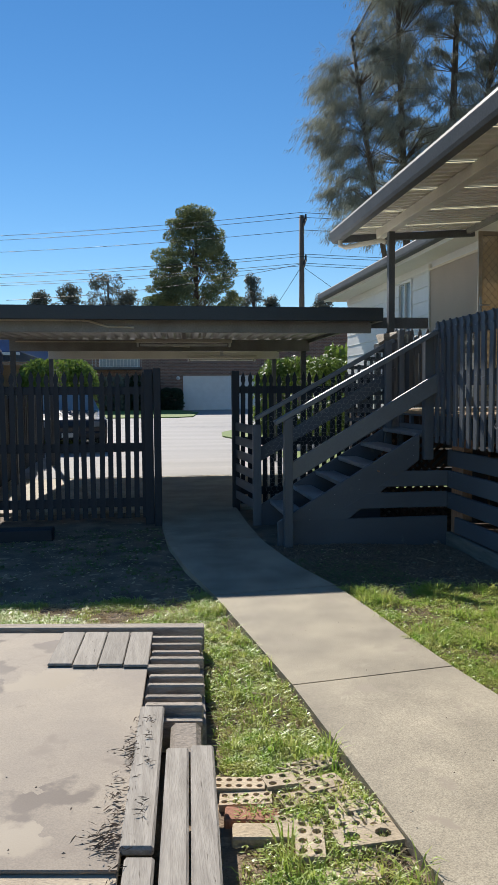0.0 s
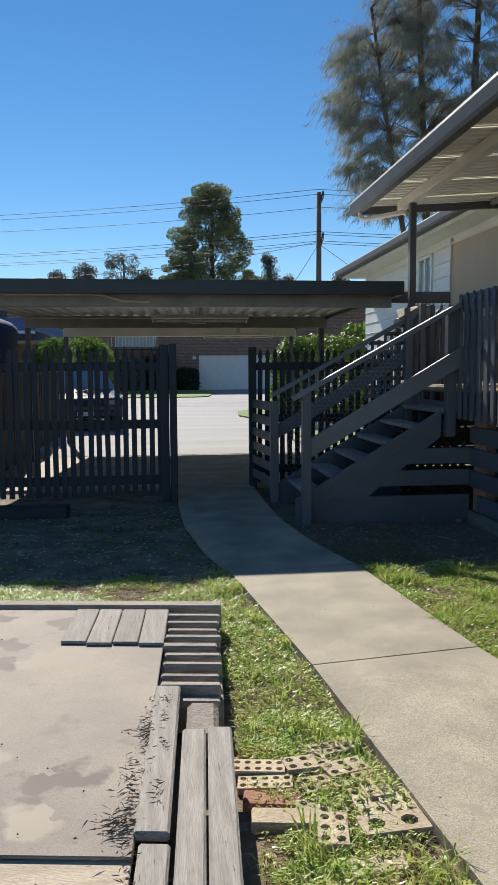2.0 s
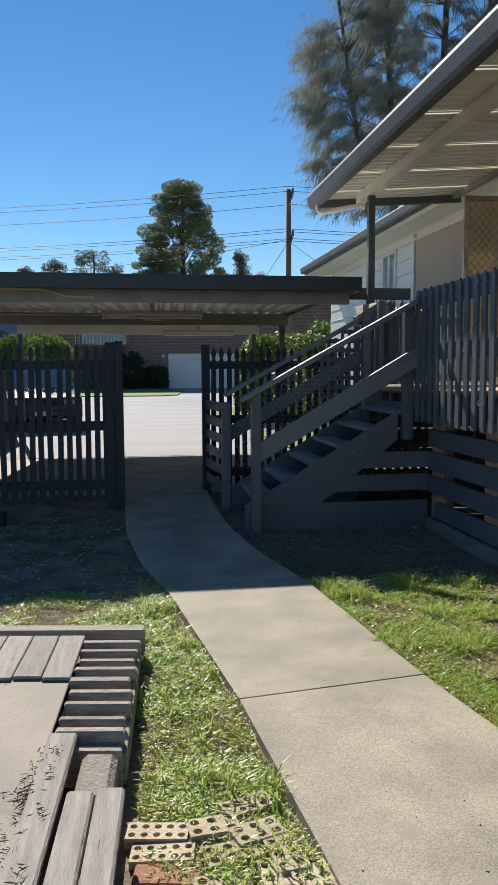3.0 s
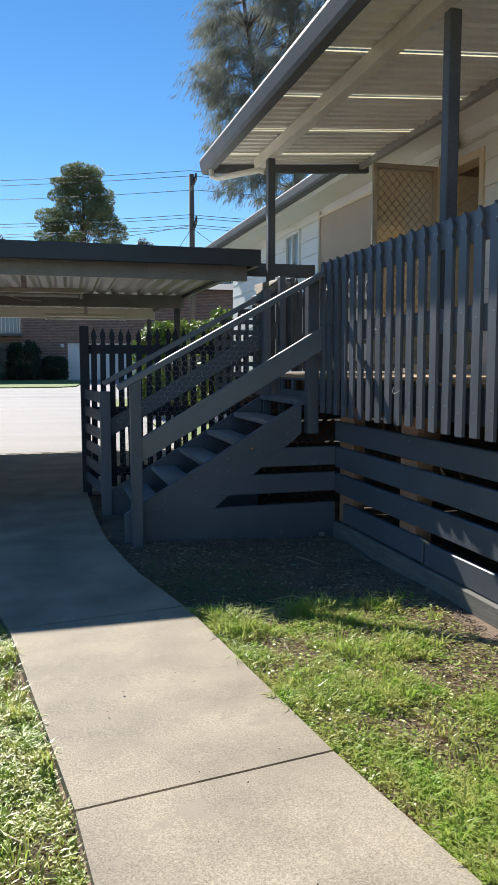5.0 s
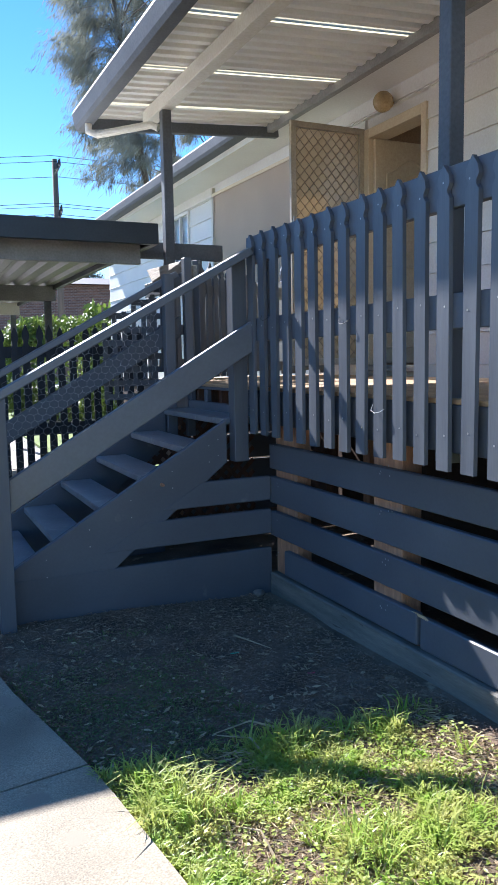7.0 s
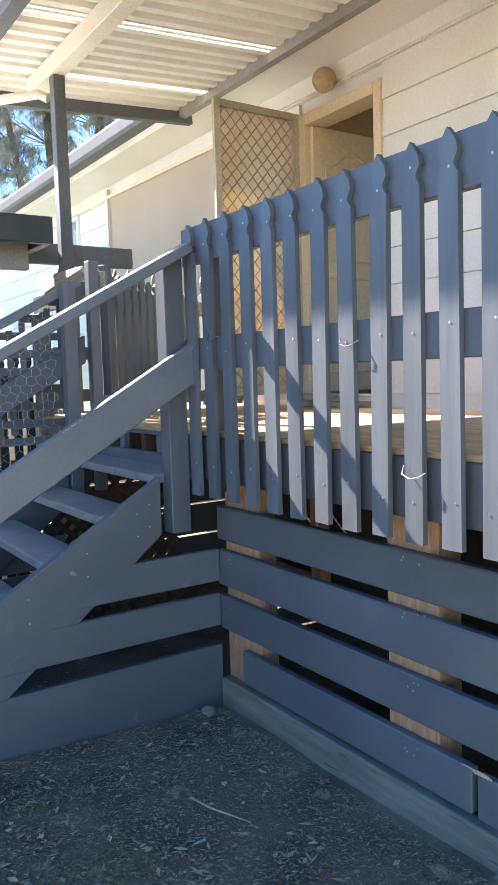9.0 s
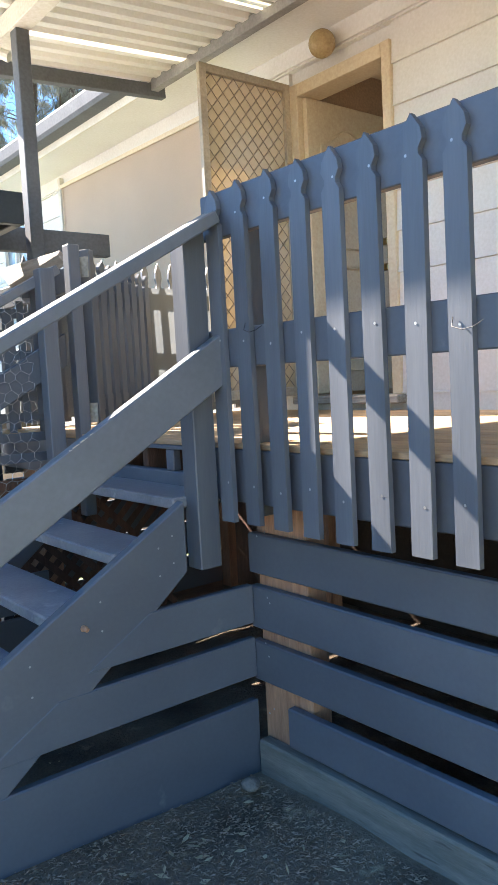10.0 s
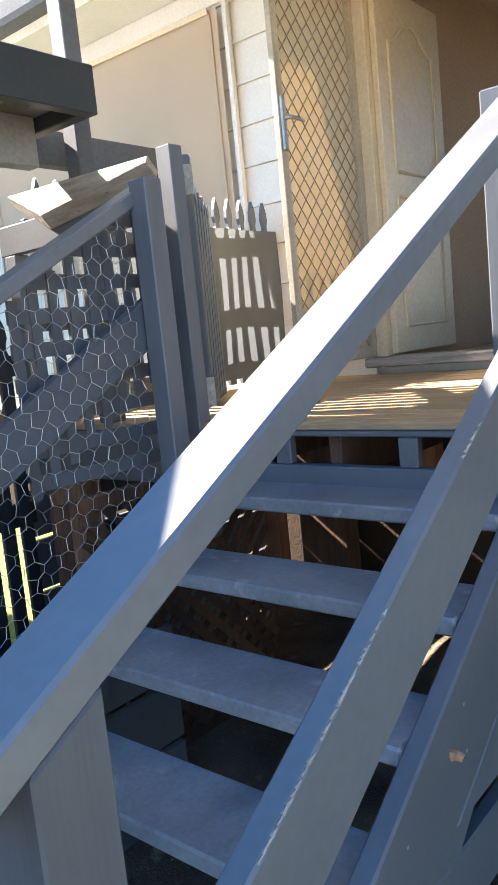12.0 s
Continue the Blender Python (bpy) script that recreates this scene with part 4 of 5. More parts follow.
def car(at_, paint, label):
    """A small sedan that faces the yard (along -y); origin on the ground under its middle."""
    c = thing("car", (0, 0, 0), label, "car")
    side = [(-2.05, 0.32), (-2.1, 0.62), (-2.0, 0.78), (-0.95, 0.98), (-0.9, 0.985), (1.3, 0.99), (1.95, 0.98), (2.1, 0.7), (2.05, 0.32)]
    bm = prism(side, "x", -0.86, 0.86)
    part("body", bevel(bm, 0.05), paint, c)
    bm = bmesh.new()
    lo = [bm.verts.new(p) for p in ((-0.78, -0.9, 0.97), (0.78, -0.9, 0.97), (0.78, 1.5, 0.97), (-0.78, 1.5, 0.97))]
    hi = [bm.verts.new(p) for p in ((-0.6, -0.25, 1.44), (0.6, -0.25, 1.44), (0.6, 0.95, 1.44), (-0.6, 0.95, 1.44))]
    bm.faces.new(hi)
    for i in range(4):
        bm.faces.new((lo[i], lo[(i + 1) % 4], hi[(i + 1) % 4], hi[i]))
    part("cabin_glass", bm, GLASS, c, "tinted cabin glass")
    part("roof", block(-0.62, 0.62, -0.27, 0.97, 1.43, 1.47, 0.015), paint, c)
    for x, y in ((-0.78, -1.35), (0.78, -1.35), (-0.78, 1.3), (0.78, 1.3)):
        bm = bmesh.new()
        tube(bm, [(x - 0.1, y, 0.31), (x + 0.1, y, 0.31)], 0.31, 20)
        w = part("wheel", bm, RUBBER, c)
        bm = bmesh.new()
        tube(bm, [(x - 0.105, y, 0.31), (x + 0.105, y, 0.31)], 0.18, 14)
        part("rim", bm, GALV, w, "alloy rim")
    for x in (-0.62, 0.62):
        part("headlight", block(x - 0.17, x + 0.17, -2.13, -2.04, 0.62, 0.74, 0.02), GLASS, c, "clear headlight")
    part("bumper", block(-0.8, 0.8, -2.14, -2.0, 0.34, 0.5, 0.03), paint, c)
    part("number_plate", block(-0.19, 0.19, -2.155, -2.141, 0.38, 0.48, 0), PLASTIC_WHITE, c)
    c.matrix_basis = at_
    return c


car(at(-2.0, 20.0, ground_z(0, 20), 0, 0, 8), CAR_PAINT, "dark parked car beyond the picket fence")
SILVER = material("silver_car_paint", (0.5, 0.51, 0.52), rough=0.25, metal=0.5, bump=0, vary=0)
car(at(-4.4, 27.5, ground_z(0, 27.5), 0, 0, 70), SILVER, "silver parked car on the far driveway")


# ---------- trees, hedges ----------
gum = []
for i in range(92):
    z = 8.4 + 9.3 * (i + 0.5) / 92 + rng.uniform(-0.3, 0.3)
    w = 0.9 + 3.9 * min(1, (18.4 - z) / 9.0) ** 0.7
    a, q = i * 2.4 + rng.uniform(-0.3, 0.3), rng.uniform(0.5, 0.92)
    gum.append(((4.75 + w * q * math.cos(a), 70 + w * 0.8 * q * math.sin(a), z + 0.4 * noise.noise((i, 0, 0))), rng.uniform(0.55, 1.15)))
for i in range(12):
    gum.append(((1.2 + rng.uniform(-1.4, 2.0), 69 + rng.uniform(-1, 1), rng.uniform(8.2, 11.6)), rng.uniform(0.6, 1.0)))
tree("gum_tree", (4.6, 70, 0.4), (4.9, 70, 16.5), 0.3, gum, GUM_LEAF, 0.11, "tall green gum tree with a clumped crown", 620, 0.62)
GREY_LEAF = material("grey_green_leaf", (0.19, 0.2, 0.155), (0.12, 0.135, 0.1), 0.6, 0.6, bump=0, vary=0, through_light=0.3)
for cx, top, w in ((-11.0, 12.9, 1.5), (-7.9, 13.3, 1.7), (-3.9, 14.6, 2.3), (-1.6, 13.0, 1.3), (12.2, 15.0, 1.2), (14.4, 12.4, 0.8), (20.3, 12.8, 1.5)):
    cl = []
    for i in range(60):
        a, q = rng.uniform(0, 6.3), rng.random() ** 0.5
        z = rng.uniform(8.5, top - 0.5)
        ww = w * (1.0 if z < top - 2 else 0.6)
        cl.append(((cx + ww * q * math.cos(a), 85 + ww * q * math.sin(a), z), rng.uniform(0.4, 0.8)))
    tree("distant_tree", (cx, 85, 0.4), (cx + 0.2, 85, top - 0.8), 0.25, cl, GREY_LEAF, 0.13, "thin grey-green tree on the skyline", 190)


def casuarina():
    t = thing("she_oak_tree", (9.3, 25, 0), "large she-oak with drooping grey-green needles", "tree")
    r = random.Random(11)
    stems = []
    bm = bmesh.new()
    for bx, by, tx, ty, tz, rad in ((9.2, 25, 8.2, 24.6, 17, 0.17), (9.5, 25.2, 10.9, 25.5, 19, 0.2), (9.6, 24.8, 12.2, 24.2, 16, 0.16), (9.3, 24.9, 6.6, 23.8, 12.5, 0.12)):
        p0, p1 = Vector((bx, by, -0.1)), Vector((tx, ty, tz))
        mid = p0.lerp(p1, 0.5) + Vector((r.uniform(-0.4, 0.4), r.uniform(-0.4, 0.4), 0.6))
        pts = [p0, p0.lerp(mid, 0.5), mid, mid.lerp(p1, 0.5), p1]
        tube(bm, pts, rad, 9, 0.05)
        stems.append([q for a, b in zip(pts, pts[1:]) for q in (a, a.lerp(b, 0.25), a.lerp(b, 0.5), a.lerp(b, 0.75))] + [p1])
    part("trunk", bm, BARK, t, smooth=True)

    def left(z):
        ks = [(4.5, 7.9), (5.6, 7.1), (6.8, 6.35), (8.6, 6.0), (9.4, 6.15), (10.2, 5.45), (11.0, 5.5), (11.9, 5.9), (12.6, 6.6), (13.4, 7.2), (15.0, 7.4), (19, 9.0)]
        for (za, xa), (zb, xb) in zip(ks, ks[1:]):
            if z <= zb:
                return xa + (xb - xa) * (z - za) / (zb - za)
        return 9

    limbs, blades = bmesh.new(), []
    n = 0
    while n < 1150:
        z = 6.6 + 11.9 * r.random()
        lx = left(z)
        x = lx + 0.35 + (13.6 - lx) * r.random() ** 1.15
        y = 24.6 + r.uniform(-1, 1) * (2.8 if x > 6.5 else 1.6)
        c = Vector((x, y, z))
        if noise.noise(c * 0.7) + 0.4 * noise.noise(c * 1.7) < -0.22:
            continue
        n += 1
        stem = min(stems, key=lambda q: min((p - c).length for p in q))
        s = min(stem[1:], key=lambda p: (p - c).length + (4 if p.z > c.z else 0))
        out = Vector((x - 9.5, (y - 24.6) * 0.7, 0))
        out = (out.normalized() + Vector((r.gauss(0, 0.5), r.gauss(0, 0.5), 0.25))).normalized()
        tube(limbs, [s, s.lerp(c, 0.55) + Vector((0, 0, 0.3)), c], 0.015, 5, 0.005)
        for _ in range(7):
            tip = out * r.uniform(0.25, 0.6) + Vector((r.gauss(0, 0.28), r.gauss(0, 0.28), r.gauss(0.05, 0.2)))
            for _ in range(40):
                k = r.random()
                q = c + tip * k + Vector((r.gauss(0, 0.07), r.gauss(0, 0.07), -0.22 * k * k + r.gauss(0, 0.04)))
                ln = r.uniform(0.06, 0.17)
                d = (tip.normalized() * 0.55 + Vector((r.gauss(0, 0.25), r.gauss(0, 0.25), -0.75 + r.gauss(0, 0.25)))).normalized() * ln
                side = Vector((r.gauss(0, 1), r.gauss(0, 1), 0)).normalized() * r.uniform(0.005, 0.011)
                blades.append((q + d * 0.8, d, side))
    tagged(part("limb", limbs, BARK, t), kind="stuff")
    part("crown", leaves_mesh("crown", blades, NEEDLE), NEEDLE, t)


casuarina()


def bush(name, x0, x1, y, depth, z0, z1, leaf, size, label, n, lump=0.3):
    b = thing(name, ((x0 + x1) / 2, y, z0), label, "shrub")
    r = random.Random(int(abs(x0) * 97 + y))
    blades = []
    cx, cz = (x0 + x1) / 2, (z0 + z1) / 2
    for _ in range(n):
        d = Vector((r.gauss(0, 1), r.gauss(0, 1), r.gauss(0, 1))).normalized()
        e = Vector((abs(d.x) ** 0.6 * math.copysign(1, d.x), abs(d.y) ** 0.6 * math.copysign(1, d.y), abs(d.z) ** 0.6 * math.copysign(1, d.z)))
        k = (0.75 + 0.25 * r.random()) * (1 + lump * 0.35 * noise.noise(e * 2.3 + Vector((x0, y, 0))))
        p = Vector((cx + e.x * k * (x1 - x0) / 2, y + e.y * k * depth / 2, cz + e.z * k * (z1 - z0) / 2))
        a = Vector((r.gauss(0, 1), r.gauss(0, 1), r.gauss(0, 1))).normalized()
        s = size * r.uniform(0.6, 1.4)
        blades.append((p, a * s, a.orthogonal().normalized() * s * 0.5))
    part("foliage", leaves_mesh("foliage", blades, leaf), leaf, b)
    bm = bmesh.new()
    for i in range(5):
        tube(bm, [(cx + r.uniform(-0.1, 0.1), y, z0 - 0.15), (cx + r.uniform(-0.4, 0.4) * (x1 - x0), y + r.uniform(-0.3, 0.3) * depth, cz + 0.2 * (z1 - z0))], 0.04, 6, 0.015)
    part("stems", bm, BARK, b)


bush("hedge_bush", -3.35, -1.2, 21, 2.0, 0.15, 2.45, HEDGE_LEAF, 0.06, "rounded clipped green hedge bush", 9000)
bush("hedge_bush", 2.9, 5.6, 20, 1.6, 0.1, 2.45, HEDGE_LEAF, 0.07, "rounded clipped yellow-green hedge", 10000)
bush("broad_leaf_shrub", 5.1, 6.6, 21.5, 1.4, 0.1, 2.7, HEDGE_LEAF, 0.16, "broad-leaved green garden shrub", 1500, 1.0)
bush("ball_shrub", 0.9, 2.3, HY - 0.9, 1.2, 0.4, 1.75, DARK_LEAF, 0.09, "dark clipped ball shrub by the garage", 3500)
bush("garden_shrub", -0.9, 0.8, HY - 1.2, 1.2, 0.4, 2.5, DARK_LEAF, 0.1, "dark green shrub against the brick wall", 3500, 0.8)
bush("flowering_shrub", -2.6, -1.0, HY - 1.4, 1.2, 0.4, 2.4, GREY_LEAF, 0.11, "pale flowering shrub against the brick wall", 2500, 0.9)

# power pole and lines
PX, PY = 8.2, 39.1
pole = thing("power_pole", (PX, PY, 0.2), "weathered timber power pole with crossarms", "power pole")
bm = bmesh.new()
tube(bm, [(PX, PY, 0.1), (PX, PY, 10.55)], 0.17, 12, 0.12)
part("shaft", bm, POLE_WOOD, pole, smooth=True)
ARM = Vector((0.35, 1.0, 0)).normalized()
for z, h in ((10.3, 0.9), (8.2, 1.0)):
    arm = part("crossarm", beam((PX + 0.02, PY - 0.4, z - 0.3), (PX + 0.42, PY + 0.9, z + 0.3), 0.1, 0.12, 0.01), POLE_WOOD, pole)
    for k in (-0.9, -0.45, 0.45, 0.9):
        p = Vector((PX + 0.22 + 0.2 * k, PY + 0.25 + 0.65 * k, z + 0.3 * k + 0.05))
        bm = bmesh.new()
        tube(bm, [p, p + Vector((0, 0, 0.14)), p + Vector((0, 0, 0.2))], 0.045, 8)
        part("insulator", bm, CABLE, arm, "dark insulator")


def cable(a, b, sag, r, name="power_cable"):
    a, b = Vector(a), Vector(b)
    bm = bmesh.new()
    tube(bm, [a.lerp(b, i / 24) - Vector((0, 0, 4 * sag * (i / 24) * (1 - i / 24))) for i in range(25)], r, 5)
    solid(name, bm, CABLE, "thin black overhead power cable between poles", "cable", "overhead power lines")


for k, z in ((-0.9, 10.5), (-0.3, 10.4), (0.9, 10.0), (-0.9, 8.45), (-0.4, 8.4), (0.4, 8.2), (0.9, 8.15)):
    p = Vector((PX, PY, z)) + ARM * k
    cable(p, p + Vector((-46, 13, 0.6)), 0.9, 0.013)
    cable(p, p + Vector((40, -9, 0)), 0.8, 0.013)
cable((PX, PY, 8.1), (PX - 14, PY - 5, 5.5), 0.3, 0.012, "service_cable")
for dx, dy, zz in ((-2.4, -4, 5.0), (2.6, -3, 5.4)):
    cable((PX, PY, 8.0), (PX + dx, PY + dy, zz), 0.05, 0.012, "service_cable")


# ---------- carport fittings ----------
def strip_light(x0, x1, y, z, label):
    f = thing("strip_light", ((x0 + x1) / 2, y, z), label, "ceiling light", "carport strip lights")
    part("housing", block(x0, x1, y - 0.04, y + 0.04, z, z + 0.05, 0.006), CREAM_STEEL, f)
    bm = bmesh.new()
    tube(bm, [(x0 + 0.06, y, z - 0.03), (x1 - 0.06, y, z - 0.03)], 0.018, 10)
    part("tube", bm, PLASTIC_WHITE, f, "unlit fluorescent tube")
    for x in (x0 + 0.03, x1 - 0.03):
        part("lamp_holder", block(x - 0.015, x + 0.015, y - 0.03, y + 0.03, z - 0.055, z - 0.002, 0.004), PLASTIC_WHITE, f)
    part("bracket", block((x0 + x1) / 2 - 0.03, (x0 + x1) / 2 + 0.03, y - 0.02, y + 0.02, z + 0.05, 2.36, 0), GALV, f)


strip_light(-0.1, 1.2, 10.4, 2.17, "unlit fluorescent strip light under the carport roof")
strip_light(0.8, 2.1, 14.2, 2.13, "unlit fluorescent strip light under the carport roof")
for y, x0, x1, x2 in ((12.48, -2.0, 0.2, 0.75), (8.83, -2.6, -0.7, -0.1)):
    bm = bmesh.new()
    tube(bm, [(x0, y, 2.32), (x1, y, 2.32), (x1 + 0.1, y, 2.31), (x1 + 0.3, y, 2.25), (x2, y, 2.24)], 0.012, 8)
    part("conduit", bm, CREAM_STEEL, carport, "grey conduit")
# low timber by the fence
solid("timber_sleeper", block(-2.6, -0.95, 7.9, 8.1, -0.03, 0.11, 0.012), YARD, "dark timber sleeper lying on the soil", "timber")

# short slatted return between gate post and stair
ret = thing("slat_return", (1.16, 9, 0), "short return fence of dark horizontal slats", "fence")
for i in range(6):
    part("slat", beam((1.135, 9.42, 0.22 + 0.17 * i), (1.225, 8.47, 0.22 + 0.17 * i), 0.022, 0.10), NAVY, ret)

# ---------- far side of the stair ----------
bm = bmesh.new()
low = [bm.verts.new(p) for p in ((2.90, 8.54, 2.165), (2.87, 9.11, 2.083), (2.92, 9.39, 2.212), (2.925, 8.555, 2.19))]
back = [bm.verts.new(v.co + Vector((0.045, 0.0, -0.05))) for v in low]
bm.faces.new(low)
bm.faces.new(back[::-1])
for i in range(4):
    bm.faces.new((low[i], back[i], back[(i + 1) % 4], low[(i + 1) % 4]))
solid("loose_plank", bevel(bm, 0.003), WEATHERED, "weathered grey plank tilted along the rail top beside the gate", "plank")
part("edge_rail", block(2.93, 2.97, STAIR_F + 0.05, 9.5, 1.98, 2.1), NAVY, deck)
part("edge_post", block(2.93, 3.0, 9.4, 9.47, DECK_Z, 1.98), NAVY_UP, deck)
for z0, z1, xe in ((-0.04, 0.2, 1.32), (0.22, 0.42, 1.62), (0.44, 0.62, 2.0)):
    part("skirt_board", block(xe, 2.7, STAIR_F + 0.004, STAIR_F + 0.03, z0, z1), NAVY, stair)
side_panel = thing("lattice_panel", (2.5, 8.6, 1.3), "slate-painted square lattice beside the stair", "lattice")
for i in range(8):
    x = 2.30 + 0.075 * i
    part("lath", block(x, x + 0.035, STAIR_F + 0.10, STAIR_F + 0.106, 0.9 + SLOPE * (x - 1.9), 1.72 + SLOPE * (x - 2.3), 0), NAVY, side_panel)
for i in range(9):
    z = 1.15 + 0.1 * i
    a = max(2.30, 2.30 + (z - 1.72) / SLOPE)
    part("lath", block(a, 2.86, STAIR_F + 0.107, STAIR_F + 0.113, z, z + 0.045, 0), NAVY, side_panel)
under = thing("under_deck_lattice", (2.9, 8.75, 0), "reddish timber lattice under the deck", "lattice")
for i in range(22):
    for s in (1, -1):
        x = 1.9 + 0.1 * i
        lo, hi = (x, 0.0), (x + s * 1.0, 1.0)
        pts = [(lo[0] + (hi[0] - lo[0]) * k / 40, lo[1] + (hi[1] - lo[1]) * k / 40) for k in range(41)]
        pts = [p for p in pts if 2.6 <= p[0] <= 3.6]
        if len(pts) > 2:
            part("lath", beam((pts[0][0], 8.75 + 0.004 * s, pts[0][1]), (pts[-1][0], 8.75 + 0.004 * s, pts[-1][1]), 0.007, 0.036, 0), OLD_RED, under)
part("frame_rail", block(2.55, 3.65, 8.74, 8.78, 1.0, 1.05), OLD_RED, under)
part("frame_rail", block(2.55, 3.65, 8.74, 8.78, -0.05, 0.0), OLD_RED, under)
part("frame_stile", block(2.5, 2.545, 8.735, 8.785, -0.05, 1.05), OLD_RED, under)


def chicken_wire():
    """Hexagonal wire netting stretched on the far side of the stair."""
    bm = bmesh.new()
    y = STAIR_F - 0.005
    r = random.Random(5)
    w, h = 0.058, 0.062
    jit = {}

    def node(x, z):
        key = (round(x, 3), round(z, 3))
        if key not in jit:
            jit[key] = Vector((x + r.uniform(-0.006, 0.006), y + r.uniform(-0.008, 0.004), z + r.uniform(-0.006, 0.006)))
        return jit[key]

    def ok(x, z):
        return 1.35 < x < 2.72 and STR_TOP(x) + 0.02 < z < STR_TOP(x) + 0.93

    for i in range(30):
        for j in range(42):
            x = 1.3 + i * w + (w / 2 if j % 2 else 0)
            z = 0.2 + j * h * 0.75
            a, b = (x, z), (x, z + h * 0.5)
            c, d = (x + w / 2, z + h * 0.75), (x - w / 2, z + h * 0.75)
            for p, q in ((a, b), (b, c), (b, d)):
                if ok(*p) and ok(*q):
                    tube(bm, [node(*p), node(*q)], 0.0011, 3)
    part("wire_netting", bm, GALV, stair, "rusty chicken wire netting")


chicken_wire()

# gate, open onto the deck
HINGE = material("tarnished_steel", (0.4, 0.38, 0.32), (0.28, 0.26, 0.22), 0.6, 30, metal=0.3, bump=0.1, vary=0)
gate = thing("deck_gate", (3.06, 8.53, 1.3), "slate-painted picket gate standing open on the deck", "gate")
G0, GD = Vector((3.04, 8.51, 0)), Vector((0.81, 0.586, 0)).normalized()
GN = Vector((-GD.y, GD.x, 0))
part("gate_stile", beam(G0 + Vector((0, 0, 1.33)), G0 + Vector((0, 0, 2.19)), 0.05, 0.06, 0.004, GN), NAVY_UP, gate)
for z in (1.42, 1.98):
    part("gate_rail", beam(G0 + GD * 0.03 + Vector((0, 0, z)) + GN * 0.03, G0 + GD * 0.8 + Vector((0, 0, z)) + GN * 0.03, 0.035, 0.08), NAVY, gate)
GP = data_of("gate_picket", prism(picket_outline(0.062, 0.85, 0.05), "y", 0, 0.02), NAVY_UP)
ga = math.degrees(math.atan2(GD.y, GD.x))
for i in range(8):
    p = G0 + GD * (0.07 + 0.1 * i)
    part("picket", GP, NAVY_UP, gate, m=at(p.x, p.y, 1.30, 0, 0, ga))
for z in (2.095, 1.372):
    part("hinge", beam((2.99, 8.455, z - 0.05), (2.99, 8.455, z + 0.05), 0.055, 0.006, 0.001, Vector((-0.7, -0.71, 0))), HINGE, gate, "galvanised butt hinge")

# end fence of the deck, with shade cloth tied along it
end_fence = thing("deck_end_fence", (3.8, 9.45, 1.27), "slate-painted picket fence at the far end of the deck", "fence")
EP = data_of("end_picket", prism(picket_outline(0.05, 1.02, 0.12), "y", 0, 0.02), NAVY_UP)
x = 3.1
while x < 4.72:
    part("picket", EP, NAVY_UP, end_fence, m=at(x, 9.42, 1.29))
    x += 0.105
for z in (1.36, 1.66, 2.05):
    part("rail", block(3.03, 4.73, 9.442, 9.475, z, z + 0.09), NAVY, end_fence)
cloth = bmesh.new()
rows = []
for i in range(19):
    x = 3.3 + 1.42 * i / 18
    rows.append([cloth.verts.new((x, 9.385 + 0.012 * math.sin(i * 0.9 + k * 0.5), 2.14 - 0.82 * k / 6)) for k in range(7)])
for a, b in zip(rows, rows[1:]):
    for k in range(6):
        cloth.faces.new((a[k], b[k], b[k + 1], a[k + 1]))
CLOTH = material("grey_shade_cloth", (0.16, 0.175, 0.185), (0.13, 0.145, 0.155), 0.85, 3, (1, 1, 1), bump=0.2, fine=220, vary=0, through_light=0.35)
solid("shade_cloth", cloth, CLOTH, "pale grey mesh shade cloth tied along the deck fence", "shade cloth", "", "", True)

# ---------- bricks laid in the grass ----------
def holed_brick(l, w, h, nx, ny, r, material_):
    bm = bmesh.new()
    cx, cy = l / nx, w / ny
    for i in range(nx):
        for j in range(ny):
            mx, my = -l / 2 + (i + 0.5) * cx, -w / 2 + (j + 0.5) * cy
            outer, ring, low = [], [], []
            for k in range(8):
                t = math.pi / 4 * k
                sx, sy = math.cos(t), math.sin(t)
                q = max(abs(sx), abs(sy))
                outer.append(bm.verts.new((mx + sx / q * cx / 2, my + sy / q * cy / 2, h)))
                ring.append(bm.verts.new((mx + sx * r, my + sy * r, h)))
                low.append(bm.verts.new((mx + sx * r, my + sy * r, h * 0.15)))
            for k in range(8):
                n = (k + 1) % 8
                bm.faces.new((outer[k], outer[n], ring[n], ring[k]))
                bm.faces.new((ring[k], ring[n], low[n], low[k]))
            bm.faces.new(low)
    bmesh.ops.remove_doubles(bm, verts=bm.verts, dist=0.0005)
    bm2 = box(bmesh.new(), -l / 2, l / 2, -w / 2, w / 2, 0, h)
    top = [f for f in bm2.faces if f.calc_center_median().z > h - 0.001]
    bmesh.ops.delete(bm2, geom=top, context="FACES_ONLY")
    tmp = bpy.data.meshes.new("tmp")
    bm2.to_mesh(tmp)
    bm.from_mesh(tmp)
    bm2.free()
    return data_of("brick", bm, material_)


